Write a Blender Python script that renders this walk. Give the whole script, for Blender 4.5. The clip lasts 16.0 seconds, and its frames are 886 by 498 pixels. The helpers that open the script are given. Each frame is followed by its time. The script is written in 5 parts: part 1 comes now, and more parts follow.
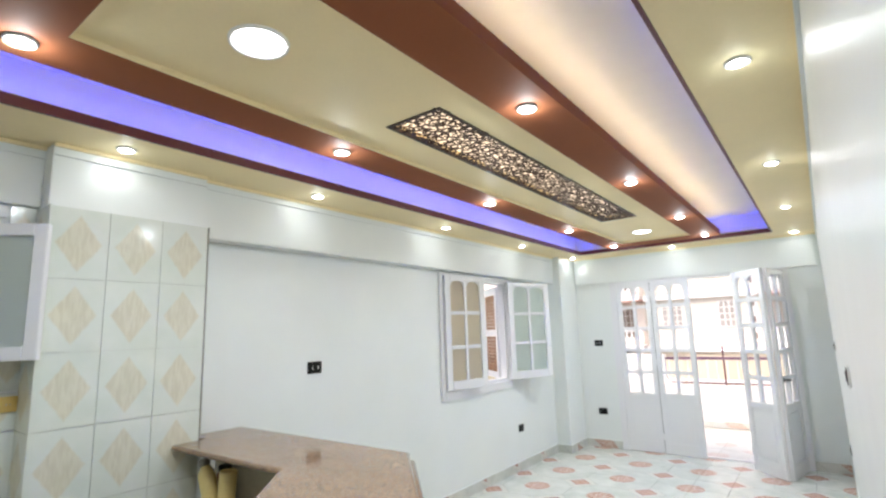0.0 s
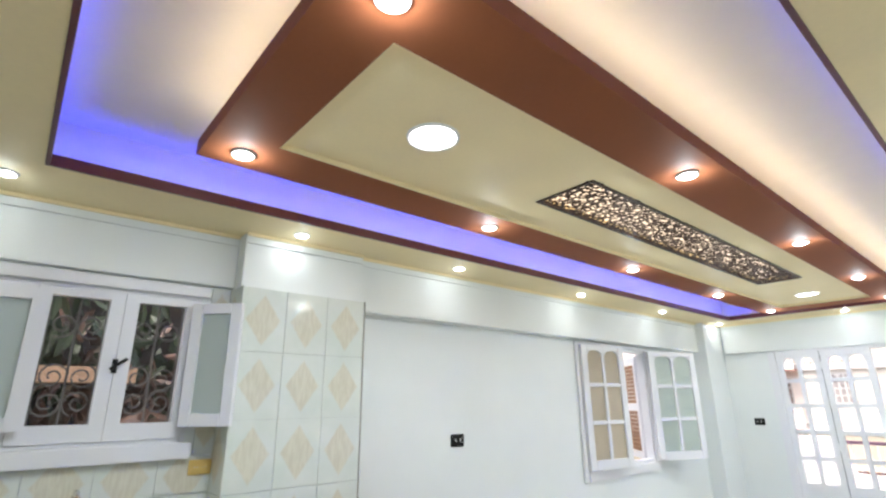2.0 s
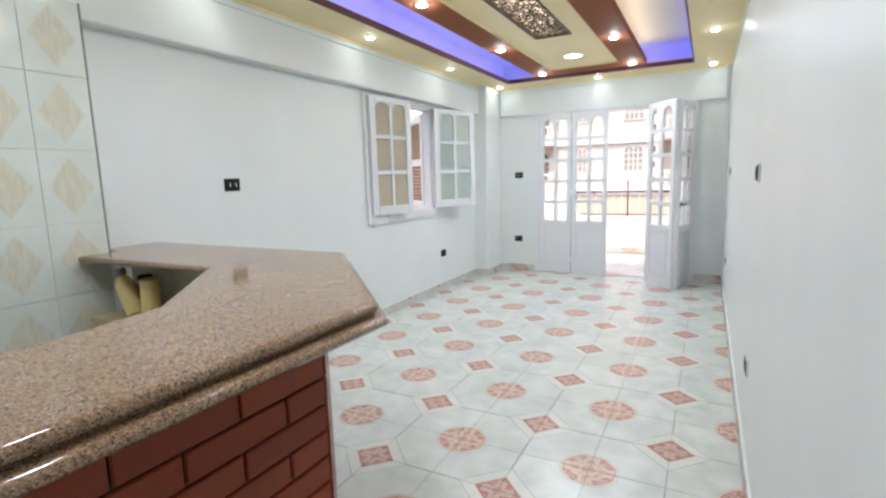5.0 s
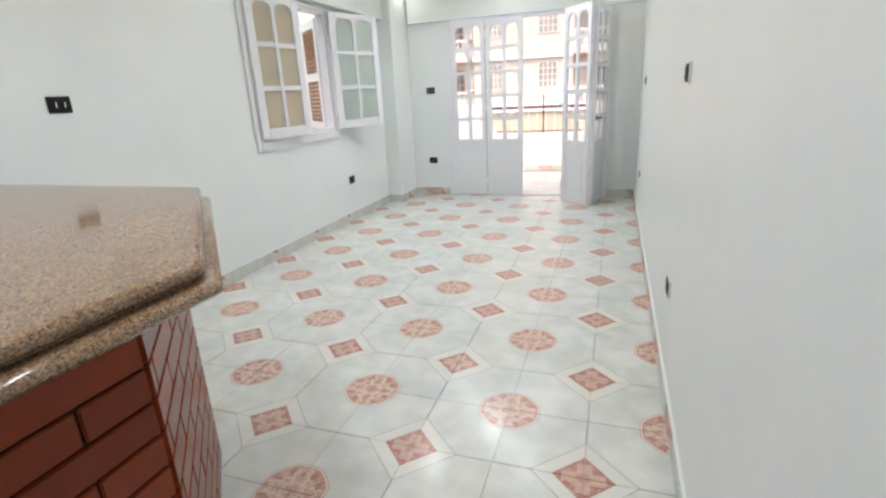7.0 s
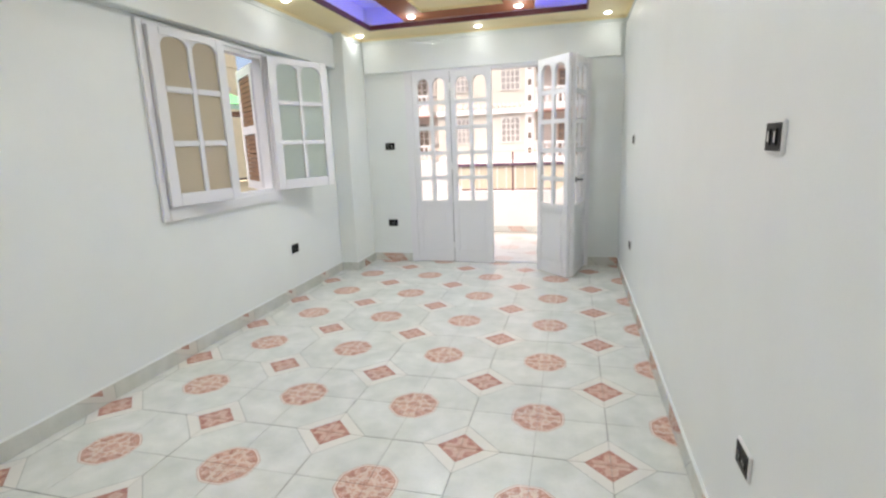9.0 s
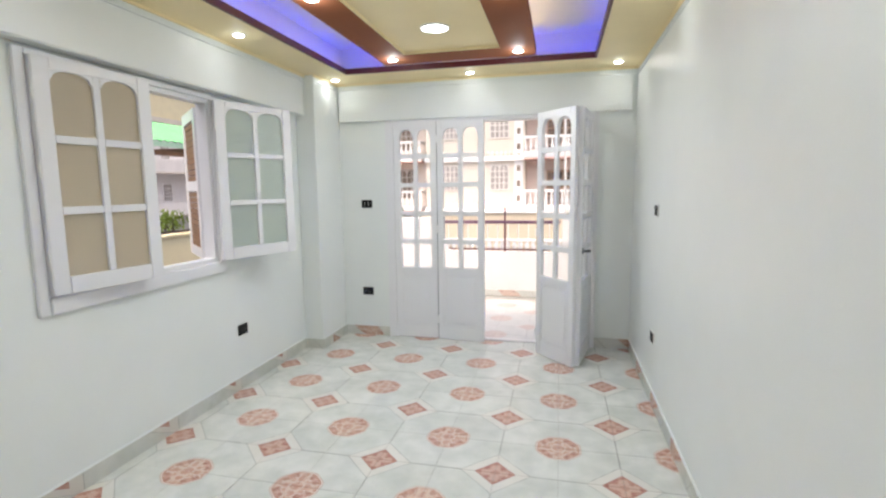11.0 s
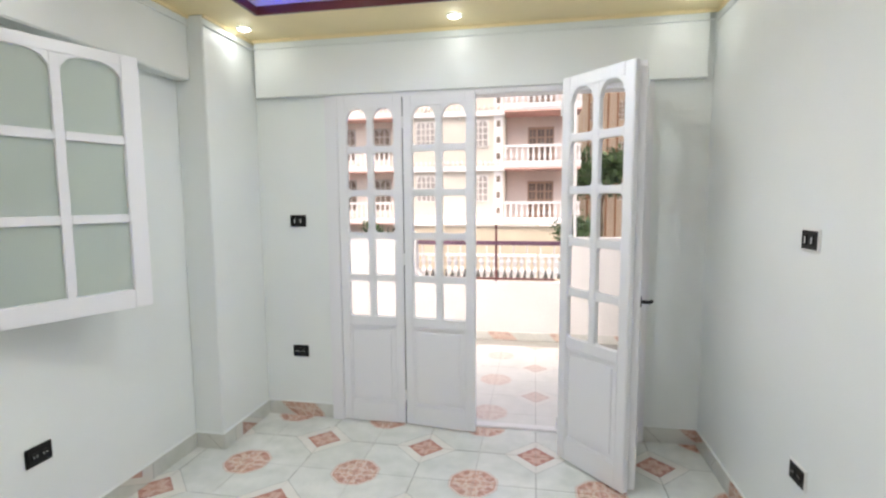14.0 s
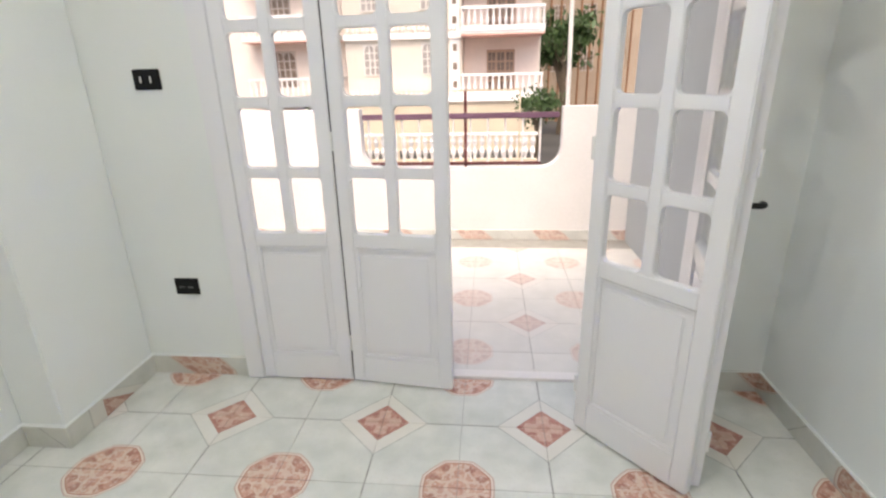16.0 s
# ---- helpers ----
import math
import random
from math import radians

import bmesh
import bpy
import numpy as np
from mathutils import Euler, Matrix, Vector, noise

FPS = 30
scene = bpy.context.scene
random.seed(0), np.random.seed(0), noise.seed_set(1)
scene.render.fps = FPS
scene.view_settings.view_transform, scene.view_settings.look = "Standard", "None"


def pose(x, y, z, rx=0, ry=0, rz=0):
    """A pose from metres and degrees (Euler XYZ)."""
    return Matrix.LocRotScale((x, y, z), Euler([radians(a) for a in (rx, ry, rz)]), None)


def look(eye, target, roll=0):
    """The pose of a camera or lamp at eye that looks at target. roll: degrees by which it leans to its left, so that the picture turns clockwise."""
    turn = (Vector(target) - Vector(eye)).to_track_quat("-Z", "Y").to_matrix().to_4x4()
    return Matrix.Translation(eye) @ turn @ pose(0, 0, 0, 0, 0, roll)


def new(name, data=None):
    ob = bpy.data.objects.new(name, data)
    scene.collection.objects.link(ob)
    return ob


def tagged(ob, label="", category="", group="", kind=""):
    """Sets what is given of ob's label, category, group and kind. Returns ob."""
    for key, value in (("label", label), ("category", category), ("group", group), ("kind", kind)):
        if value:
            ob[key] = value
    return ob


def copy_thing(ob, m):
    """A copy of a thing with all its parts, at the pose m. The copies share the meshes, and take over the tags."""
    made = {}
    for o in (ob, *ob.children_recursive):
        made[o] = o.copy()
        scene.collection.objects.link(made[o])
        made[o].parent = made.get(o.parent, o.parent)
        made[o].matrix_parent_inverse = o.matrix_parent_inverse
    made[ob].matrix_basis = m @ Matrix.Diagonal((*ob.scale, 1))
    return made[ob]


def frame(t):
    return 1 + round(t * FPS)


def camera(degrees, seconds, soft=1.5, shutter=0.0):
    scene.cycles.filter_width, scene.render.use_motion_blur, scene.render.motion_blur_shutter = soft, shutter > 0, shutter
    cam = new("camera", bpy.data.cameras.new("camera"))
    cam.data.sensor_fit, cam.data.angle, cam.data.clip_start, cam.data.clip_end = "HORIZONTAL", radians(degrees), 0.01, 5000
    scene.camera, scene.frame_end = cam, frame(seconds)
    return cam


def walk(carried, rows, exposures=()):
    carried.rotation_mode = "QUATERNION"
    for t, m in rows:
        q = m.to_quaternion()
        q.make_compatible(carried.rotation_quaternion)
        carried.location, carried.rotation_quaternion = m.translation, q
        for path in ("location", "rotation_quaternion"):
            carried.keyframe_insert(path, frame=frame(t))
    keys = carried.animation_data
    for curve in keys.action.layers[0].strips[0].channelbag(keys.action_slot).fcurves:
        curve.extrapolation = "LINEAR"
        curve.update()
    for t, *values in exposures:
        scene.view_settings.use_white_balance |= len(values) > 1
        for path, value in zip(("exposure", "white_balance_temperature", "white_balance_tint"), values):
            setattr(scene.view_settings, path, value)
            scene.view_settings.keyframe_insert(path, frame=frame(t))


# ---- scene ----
cam = camera(83.4, 16.0, soft=2.4)
PATH = [
    (0, (-0.079, 0.063, 1.61), (-1.262, 1.642, 1.938), -1.9),
    (0.5, (-0.116, 0.025, 1.658), (-1.29, 1.563, 2.164), -2.5),
    (1, (-0.152, -0.021, 1.681), (-1.41, 1.43, 2.239), -1.8),
    (1.5, (-0.184, -0.068, 1.672), (-1.531, 1.289, 2.258), -1.1),
    (2, (-0.204, -0.104, 1.656), (-1.662, 1.134, 2.241), -0.5),
    (2.3, (-0.208, -0.098, 1.659), (-1.688, 1.135, 2.196), -0.3),
    (2.5, (-0.207, -0.094, 1.648), (-1.666, 1.183, 2.142), -0.3),
    (3, (-0.209, -0.039, 1.62), (-1.602, 1.347, 1.993), -0.4),
    (3.5, (-0.21, 0.03, 1.569), (-1.505, 1.54, 1.779), -0.5),
    (4, (-0.206, 0.077, 1.522), (-1.39, 1.688, 1.568), -0.8),
    (4.5, (-0.222, 0.103, 1.456), (-1.272, 1.8, 1.316), -1.3),
    (5, (-0.226, 0.112, 1.398), (-1.155, 1.86, 1.109), -1.7),
    (5.2, (-0.228, 0.118, 1.377), (-1.114, 1.879, 1.036), -1.7),
    (7.3, (-0.327, 0.598, 1.342), (-0.923, 2.409, 0.74), -3.2),
    (7.5, (-0.372, 0.668, 1.345), (-0.947, 2.49, 0.754), -3.3),
    (8, (-0.451, 0.853, 1.34), (-0.996, 2.69, 0.764), -3.6),
    (8.5, (-0.492, 1.057, 1.355), (-1.008, 2.92, 0.842), -2.9),
    (9, (-0.514, 1.331, 1.383), (-1.015, 3.223, 0.972), -2.1),
    (9.5, (-0.55, 1.537, 1.471), (-1.052, 3.446, 1.149), -1.8),
    (9.7, (-0.568, 1.615, 1.499), (-1.069, 3.529, 1.209), -1.7),
    (11.8, (-0.765, 2.62, 1.543), (-1.196, 4.558, 1.299), -0.3),
    (12, (-0.788, 2.755, 1.513), (-1.221, 4.691, 1.262), -0.4),
    (12.5, (-0.837, 3.021, 1.474), (-1.258, 4.961, 1.227), -0.5),
    (13, (-0.871, 3.294, 1.447), (-1.279, 5.239, 1.221), -0.5),
    (13.5, (-0.941, 3.569, 1.525), (-1.328, 5.519, 1.308), -0.7),
    (14, (-1.024, 3.821, 1.525), (-1.384, 5.778, 1.325), -0.4),
    (14.5, (-1.081, 4.1, 1.524), (-1.402, 6.06, 1.287), -0.5),
    (15, (-1.126, 4.403, 1.46), (-1.387, 6.357, 1.123), -0.5),
    (15.5, (-1.169, 4.678, 1.441), (-1.396, 6.614, 0.993), -0.7),
    (16, (-1.228, 4.981, 1.377), (-1.412, 6.859, 0.713), -1.4),
]
walk(cam, [(t, look(eye, target, roll)) for t, eye, target, roll in PATH], [(0.0, 2.48, 6250, 9), (3.0, 2.57, 6100, 9), (5.0, 2.36, 6150, 9), (7.5, 2.32, 6450, 10), (9.5, 2.22, 6500, 10), (13.0, 2.18, 6400, 10), (16.0, 2.20, 6800, 11)])

# ---- world and sun ----
world = bpy.data.worlds.new("sky")
scene.world = world
world.use_nodes = True
wn = world.node_tree
sky = wn.nodes.new("ShaderNodeTexSky")
sky.sky_type, sky.sun_disc = "NISHITA", False
sky.sun_elevation, sky.sun_rotation = radians(65), radians(175)
sky.dust_density, sky.air_density, sky.ozone_density = 7.0, 0.7, 0.3
wn.links.new(sky.outputs[0], wn.nodes["Background"].inputs[0])
wn.nodes["Background"].inputs[1].default_value = 0.08
sun = new("sun", bpy.data.lights.new("sun", "SUN"))
sun.data.energy, sun.data.angle, sun.data.color = 0.18, radians(22), (1.0, 0.95, 0.87)
sun.matrix_world = look((0.5, -6, 13), (0, 0, 0))

SPOT, HALO, BLUE, WARM, PANEL_W = 1.9, 0.36, 0.88, 1.15, 1.9


# ---- plan ----
LW, RW, FW, BW = -3.08, -0.02, 7.0, -2.3      # inner faces of the left, right, far and back walls
SOF, CEIL = 2.575, 2.82                       # soffit and upper ceiling
CX0, CX1, CY0, CY1 = -2.60, -0.405, -0.15, 6.54   # opening of the cove
RX0, RX1, RY0, RY1 = -2.14, -0.88, 0.29, 6.33     # dropped brown frame
YX0, YX1, YY0, YY1 = -1.89, -1.135, 0.52, 6.05     # yellow panel in it
P, X0, Y0 = 2.0 / 3.0, -1.0, 3.35             # pattern of the floor tiles
GROUND = -2.2

# ---- materials ----


class Nodes:
    def __init__(self, name):
        self.mat = bpy.data.materials.new(name)
        self.mat.use_nodes = True
        self.nt = self.mat.node_tree
        self.bsdf = self.nt.nodes["Principled BSDF"]

    def add(self, kind, **sets):
        n = self.nt.nodes.new(kind)
        for key, v in sets.items():
            n.inputs[key.replace("_", " ")].default_value = v
        return n

    def put(self, sock, v):
        if isinstance(v, bpy.types.NodeSocket):
            self.nt.links.new(v, sock)
        else:
            sock.default_value = v

    def math(self, op, a, b=0.0, c=0.0):
        n = self.nt.nodes.new("ShaderNodeMath")
        n.operation = op
        for i, v in enumerate((a, b, c)):
            self.put(n.inputs[i], v)
        return n.outputs[0]

    def mix(self, f, a, b):
        n = self.nt.nodes.new("ShaderNodeMix")
        n.data_type = "RGBA"
        self.put(n.inputs[0], f)
        for i, v in ((6, a), (7, b)):
            self.put(n.inputs[i], v if isinstance(v, bpy.types.NodeSocket) else (*v, 1.0))
        return n.outputs[2]

    def noise(self, scale, coords="Object", detail=4.0, rough=0.55):
        tc = self.nt.nodes.new("ShaderNodeTexCoord")
        n = self.add("ShaderNodeTexNoise", Scale=scale, Detail=detail, Roughness=rough)
        self.nt.links.new(tc.outputs[coords], n.inputs["Vector"])
        return n.outputs["Fac"]

    def world_noise(self, scale, detail=4.0):
        g = self.nt.nodes.new("ShaderNodeNewGeometry")
        n = self.add("ShaderNodeTexNoise", Scale=scale, Detail=detail)
        self.nt.links.new(g.outputs["Position"], n.inputs["Vector"])
        return n.outputs["Fac"]

    def ramp(self, f, lo, hi):
        n = self.nt.nodes.new("ShaderNodeMapRange")
        self.put(n.inputs[0], f)
        n.inputs[1].default_value, n.inputs[2].default_value = lo, hi
        return n.outputs[0]

    def colour(self, v):
        self.put(self.bsdf.inputs["Base Color"], v if isinstance(v, bpy.types.NodeSocket) else (*v, 1.0))

    def set(self, **sets):
        for key, v in sets.items():
            self.put(self.bsdf.inputs[key.replace("_", " ")], v)
        return self

    def bump(self, height, strength, distance=0.002):
        n = self.add("ShaderNodeBump", Strength=strength, Distance=distance)
        self.nt.links.new(height, n.inputs["Height"])
        self.nt.links.new(n.outputs[0], self.bsdf.inputs["Normal"])


def plain(name, col, rough=0.5, metal=0.0, vary=0.06, scale=6.0, bump=0.1, coat=0.0, fine=60.0, spec=0.5):
    n = Nodes(name)
    big, small = n.world_noise(scale), n.world_noise(fine, 3.0)
    dark = tuple(c * (1 - vary) for c in col)
    light = tuple(min(1.0, c * (1 + vary)) for c in col)
    n.colour(n.mix(n.ramp(n.math("ADD", n.math("MULTIPLY", big, 0.7), n.math("MULTIPLY", small, 0.3)), 0.35, 0.65), dark, light))
    n.set(Metallic=metal, Coat_Weight=coat, Specular_IOR_Level=spec)
    n.set(Roughness=n.math("ADD", n.math("MULTIPLY", big, min(0.12, vary * 2)), rough - min(0.06, vary)))
    if bump:
        n.bump(small, bump)
    return n.mat


def glow(name, col, strength):
    n = Nodes(name)
    n.colour((0.8, 0.8, 0.8))
    n.set(Emission_Color=(*col, 1.0), Emission_Strength=strength)
    return n.mat


def tile_print(name, x0, y0, upright=False, ageing=0.0, glare_wash=0.0):
    """Glazed floor tile: octagon medallions and small diamonds printed over a mottled pale ground."""
    n = Nodes(name)
    g = n.nt.nodes.new("ShaderNodeNewGeometry")
    s = n.nt.nodes.new("ShaderNodeSeparateXYZ")
    n.nt.links.new(g.outputs["Position"], s.inputs[0])
    px, py = s.outputs[0], s.outputs[1]
    if upright:
        px, py = n.math("ADD", px, s.outputs[2]), n.math("ADD", py, s.outputs[2])
    du = n.math("MULTIPLY", n.math("ABSOLUTE", n.math("SUBTRACT", n.math("FRACT", n.math("DIVIDE", n.math("SUBTRACT", px, x0 - 20 * P), P)), 0.5)), P)
    dv = n.math("MULTIPLY", n.math("ABSOLUTE", n.math("SUBTRACT", n.math("FRACT", n.math("DIVIDE", n.math("SUBTRACT", py, y0 - 20 * P), P)), 0.5)), P)
    both = n.math("ADD", du, dv)
    r = n.math("MAXIMUM", n.math("MAXIMUM", du, dv), n.math("MULTIPLY", both, 0.7071))
    d = n.math("SUBTRACT", P, both)
    wob = n.world_noise(9.0)
    fine = n.world_noise(70.0, 5.0)
    mid = n.world_noise(28.0, 3.0)
    cloud = n.world_noise(3.2, 6.0)
    ground = n.mix(n.ramp(n.math("ADD", n.math("MULTIPLY", wob, 0.5), n.math("MULTIPLY", cloud, 0.5)), 0.36, 0.64), (0.59, 0.615, 0.575), (0.76, 0.765, 0.725))
    ground = n.mix(n.math("MULTIPLY", n.ramp(fine, 0.55, 0.75), 0.30), ground, (0.55, 0.53, 0.48))
    ground = n.mix(n.math("MULTIPLY", n.math("LESS_THAN", d, 0.186), 0.6), ground, (0.78, 0.74, 0.68))
    faint = n.math("ADD", 0.35, n.math("MULTIPLY", n.ramp(mid, 0.35, 0.65), 0.45))
    line = n.math("LESS_THAN", n.math("ABSOLUTE", n.math("SUBTRACT", d, 0.189)), 0.0035)
    side = n.math("MULTIPLY", n.math("GREATER_THAN", n.math("MAXIMUM", du, dv), P / 2 - 0.0035), n.math("GREATER_THAN", d, 0.189))
    ground = n.mix(n.math("MULTIPLY", n.math("MAXIMUM", line, side), faint), ground, (0.33, 0.33, 0.31))
    # medallion: double ring round an interlaced knot with dark blotches
    rc = n.math("SQRT", n.math("ADD", n.math("MULTIPLY", du, du), n.math("MULTIPLY", dv, dv)))
    r = n.math("ADD", n.math("MULTIPLY", r, 0.6), n.math("MULTIPLY", rc, 0.4))
    wave = n.math("MULTIPLY", n.math("SUBTRACT", n.world_noise(42.0, 4.0), 0.5), 0.045)
    hi, lo = n.math("ADD", n.math("MAXIMUM", du, dv), wave), n.math("ADD", n.math("MINIMUM", du, dv), wave)
    core = n.mix(n.ramp(mid, 0.32, 0.68), (0.66, 0.40, 0.31), (0.50, 0.235, 0.17))
    band = n.math("MAXIMUM", n.math("LESS_THAN", n.math("ABSOLUTE", n.math("SUBTRACT", lo, 0.026)), 0.006), n.math("LESS_THAN", n.math("ABSOLUTE", n.math("SUBTRACT", n.math("ADD", hi, lo), 0.105)), 0.007))
    band = n.math("MAXIMUM", band, n.math("LESS_THAN", n.math("ABSOLUTE", n.math("SUBTRACT", rc, 0.040)), 0.006))
    blotch = n.math("LESS_THAN", n.math("ADD", n.math("ABSOLUTE", n.math("SUBTRACT", hi, 0.088)), n.math("ABSOLUTE", n.math("SUBTRACT", lo, 0.046))), 0.022)
    core = n.mix(n.math("MULTIPLY", blotch, 0.75), core, (0.36, 0.13, 0.09))
    core = n.mix(n.math("MULTIPLY", band, 0.55), core, (0.77, 0.66, 0.56))
    core = n.mix(n.math("MULTIPLY", n.ramp(fine, 0.50, 0.64), 0.6), core, (0.76, 0.63, 0.53))
    ground = n.mix(n.math("MULTIPLY", n.math("LESS_THAN", r, 0.133), 0.8), ground, (0.56, 0.37, 0.31))
    ground = n.mix(n.math("LESS_THAN", r, 0.128), ground, (0.77, 0.68, 0.60))
    ground = n.mix(n.math("LESS_THAN", r, 0.121), ground, (0.50, 0.25, 0.19))
    ground = n.mix(n.math("LESS_THAN", r, 0.116), ground, n.mix(0.08, core, (0.72, 0.66, 0.60)))
    # diamond: dark red triangles round a paler star
    ex, ey = n.math("SUBTRACT", P / 2, du), n.math("SUBTRACT", P / 2, dv)
    off = n.math("ABSOLUTE", n.math("SUBTRACT", ex, ey))
    star = n.math("LESS_THAN", n.math("ADD", n.math("ADD", d, wave), n.math("MULTIPLY", n.math("ABSOLUTE", n.math("SUBTRACT", off, 0.05)), 0.9)), 0.100)
    rust = n.mix(n.ramp(mid, 0.35, 0.7), (0.36, 0.12, 0.09), (0.50, 0.22, 0.17))
    rust = n.mix(n.math("MULTIPLY", star, 0.75), rust, (0.66, 0.43, 0.34))
    rust = n.mix(n.math("MULTIPLY", n.math("LESS_THAN", d, 0.030), 0.6), rust, (0.44, 0.19, 0.13))
    rust = n.mix(n.math("MULTIPLY", n.ramp(fine, 0.52, 0.66), 0.5), rust, (0.74, 0.58, 0.48))
    ground = n.mix(n.math("LESS_THAN", d, 0.112), ground, n.mix(0.10, rust, (0.72, 0.66, 0.60)))
    info = n.nt.nodes.new("ShaderNodeObjectInfo")
    ground = n.mix(n.math("MULTIPLY", info.outputs["Random"], 0.10), ground, (0.45, 0.46, 0.42))
    # outdoor glare put into the colour: the print is washed towards pale pink
    if glare_wash:
        ground = n.mix(glare_wash, ground, (0.84, 0.79, 0.75))
    if ageing:
        ground = n.mix(ageing, ground, (0.33, 0.30, 0.24))
    n.colour(ground)
    n.set(Roughness=n.math("ADD", n.math("MULTIPLY", wob, 0.16), 0.14), Specular_IOR_Level=0.5)
    n.bump(wob, 0.08, 0.004)
    return n.mat


def wall_tile_print(name):
    """Pale glazed wall tile with a beige lozenge in its middle; the tile's own axes run along y and z."""
    n = Nodes(name)
    tc = n.nt.nodes.new("ShaderNodeTexCoord")
    s = n.nt.nodes.new("ShaderNodeSeparateXYZ")
    n.nt.links.new(tc.outputs["Object"], s.inputs[0])
    a = n.math("DIVIDE", n.math("ABSOLUTE", s.outputs[1]), 0.098)
    b = n.math("DIVIDE", n.math("ABSOLUTE", s.outputs[2]), 0.138)
    m = n.math("SUBTRACT", 1.0, n.ramp(n.math("ADD", n.math("ADD", a, b), n.math("MULTIPLY", n.world_noise(45), 0.16)), 1.0, 1.14))
    streak = n.add("ShaderNodeTexNoise", Scale=14.0, Detail=5.0)
    mp = n.nt.nodes.new("ShaderNodeMapping")
    mp.inputs["Rotation"].default_value = (0.6, 0, 0)
    mp.inputs["Scale"].default_value = (1, 5, 1)
    g = n.nt.nodes.new("ShaderNodeNewGeometry")
    n.nt.links.new(g.outputs["Position"], mp.inputs[0])
    n.nt.links.new(mp.outputs[0], streak.inputs["Vector"])
    beige = n.mix(n.ramp(streak.outputs["Fac"], 0.4, 0.62), (0.60, 0.53, 0.37), (0.70, 0.64, 0.48))
    base = n.mix(n.ramp(n.world_noise(7), 0.3, 0.7), (0.66, 0.71, 0.645), (0.74, 0.77, 0.72))
    info = n.nt.nodes.new("ShaderNodeObjectInfo")
    base = n.mix(n.math("MULTIPLY", info.outputs["Random"], 0.12), base, (0.6, 0.58, 0.5))
    n.colour(n.mix(n.math("MULTIPLY", m, 0.62), base, beige))
    n.set(Roughness=0.13)
    n.bump(n.world_noise(16), 0.10, 0.004)
    return n.mat


def granite(name):
    n = Nodes(name)
    v = n.add("ShaderNodeTexVoronoi", Scale=310.0)
    g = n.nt.nodes.new("ShaderNodeNewGeometry")
    n.nt.links.new(g.outputs["Position"], v.inputs["Vector"])
    sep = n.nt.nodes.new("ShaderNodeSeparateColor")
    n.nt.links.new(v.outputs["Color"], sep.inputs[0])
    c = n.mix(n.ramp(sep.outputs[0], 0.2, 0.8), (0.19, 0.112, 0.064), (0.36, 0.222, 0.128))
    c = n.mix(n.math("GREATER_THAN", sep.outputs[1], 0.86), c, (0.055, 0.036, 0.026))
    c = n.mix(n.math("GREATER_THAN", sep.outputs[2], 0.88), c, (0.42, 0.30, 0.19))
    c = n.mix(n.math("MULTIPLY", n.ramp(n.world_noise(5), 0.35, 0.65), 0.3), c, (0.20, 0.125, 0.075))
    n.colour(c)
    n.set(Specular_IOR_Level=0.5)
    n.set(Roughness=n.math("ADD", n.math("MULTIPLY", n.world_noise(30), 0.08), 0.05))
    return n.mat


def brick_mat(name):
    n = Nodes(name)
    info = n.nt.nodes.new("ShaderNodeObjectInfo")
    c = n.mix(info.outputs["Random"], (0.17, 0.021, 0.003), (0.28, 0.042, 0.006))
    c = n.mix(n.math("MULTIPLY", n.ramp(n.world_noise(25), 0.4, 0.7), 0.4), c, (0.16, 0.03, 0.012))
    n.colour(c)
    n.set(Roughness=0.26, Specular_IOR_Level=0.36)
    n.bump(n.world_noise(45), 0.08)
    return n.mat


def clear_glass(name):
    n = Nodes(name)
    n.colour((1, 1, 1))
    n.set(Transmission_Weight=1.0, Roughness=0.0, IOR=1.05, Specular_IOR_Level=0.5)
    tr = n.nt.nodes.new("ShaderNodeBsdfTransparent")
    gl = n.nt.nodes.new("ShaderNodeBsdfGlossy")
    gl.inputs["Roughness"].default_value = 0.01
    lw = n.nt.nodes.new("ShaderNodeLayerWeight")
    mx = n.nt.nodes.new("ShaderNodeMixShader")
    gloss = n.math("ADD", n.math("MULTIPLY", n.math("POWER", lw.outputs["Facing"], 4.0), 0.35), 0.014)
    n.nt.links.new(gloss, mx.inputs[0])
    n.nt.links.new(tr.outputs[0], mx.inputs[1])
    n.nt.links.new(gl.outputs[0], mx.inputs[2])
    n.nt.links.new(mx.outputs[0], n.nt.nodes["Material Output"].inputs[0])
    return n.mat


def frosted(name, col):
    n = Nodes(name)
    n.colour(n.mix(n.ramp(n.world_noise(3), 0.3, 0.7), tuple(c * 0.94 for c in col), col))
    n.set(Roughness=0.22)
    n.bump(n.world_noise(140), 0.05)
    tl = n.nt.nodes.new("ShaderNodeBsdfTranslucent")
    tl.inputs[0].default_value = (*col, 1)
    mx = n.nt.nodes.new("ShaderNodeMixShader")
    mx.inputs[0].default_value = 0.5
    n.nt.links.new(n.bsdf.outputs[0], mx.inputs[1])
    n.nt.links.new(tl.outputs[0], mx.inputs[2])
    n.nt.links.new(mx.outputs[0], n.nt.nodes["Material Output"].inputs[0])
    return n.mat


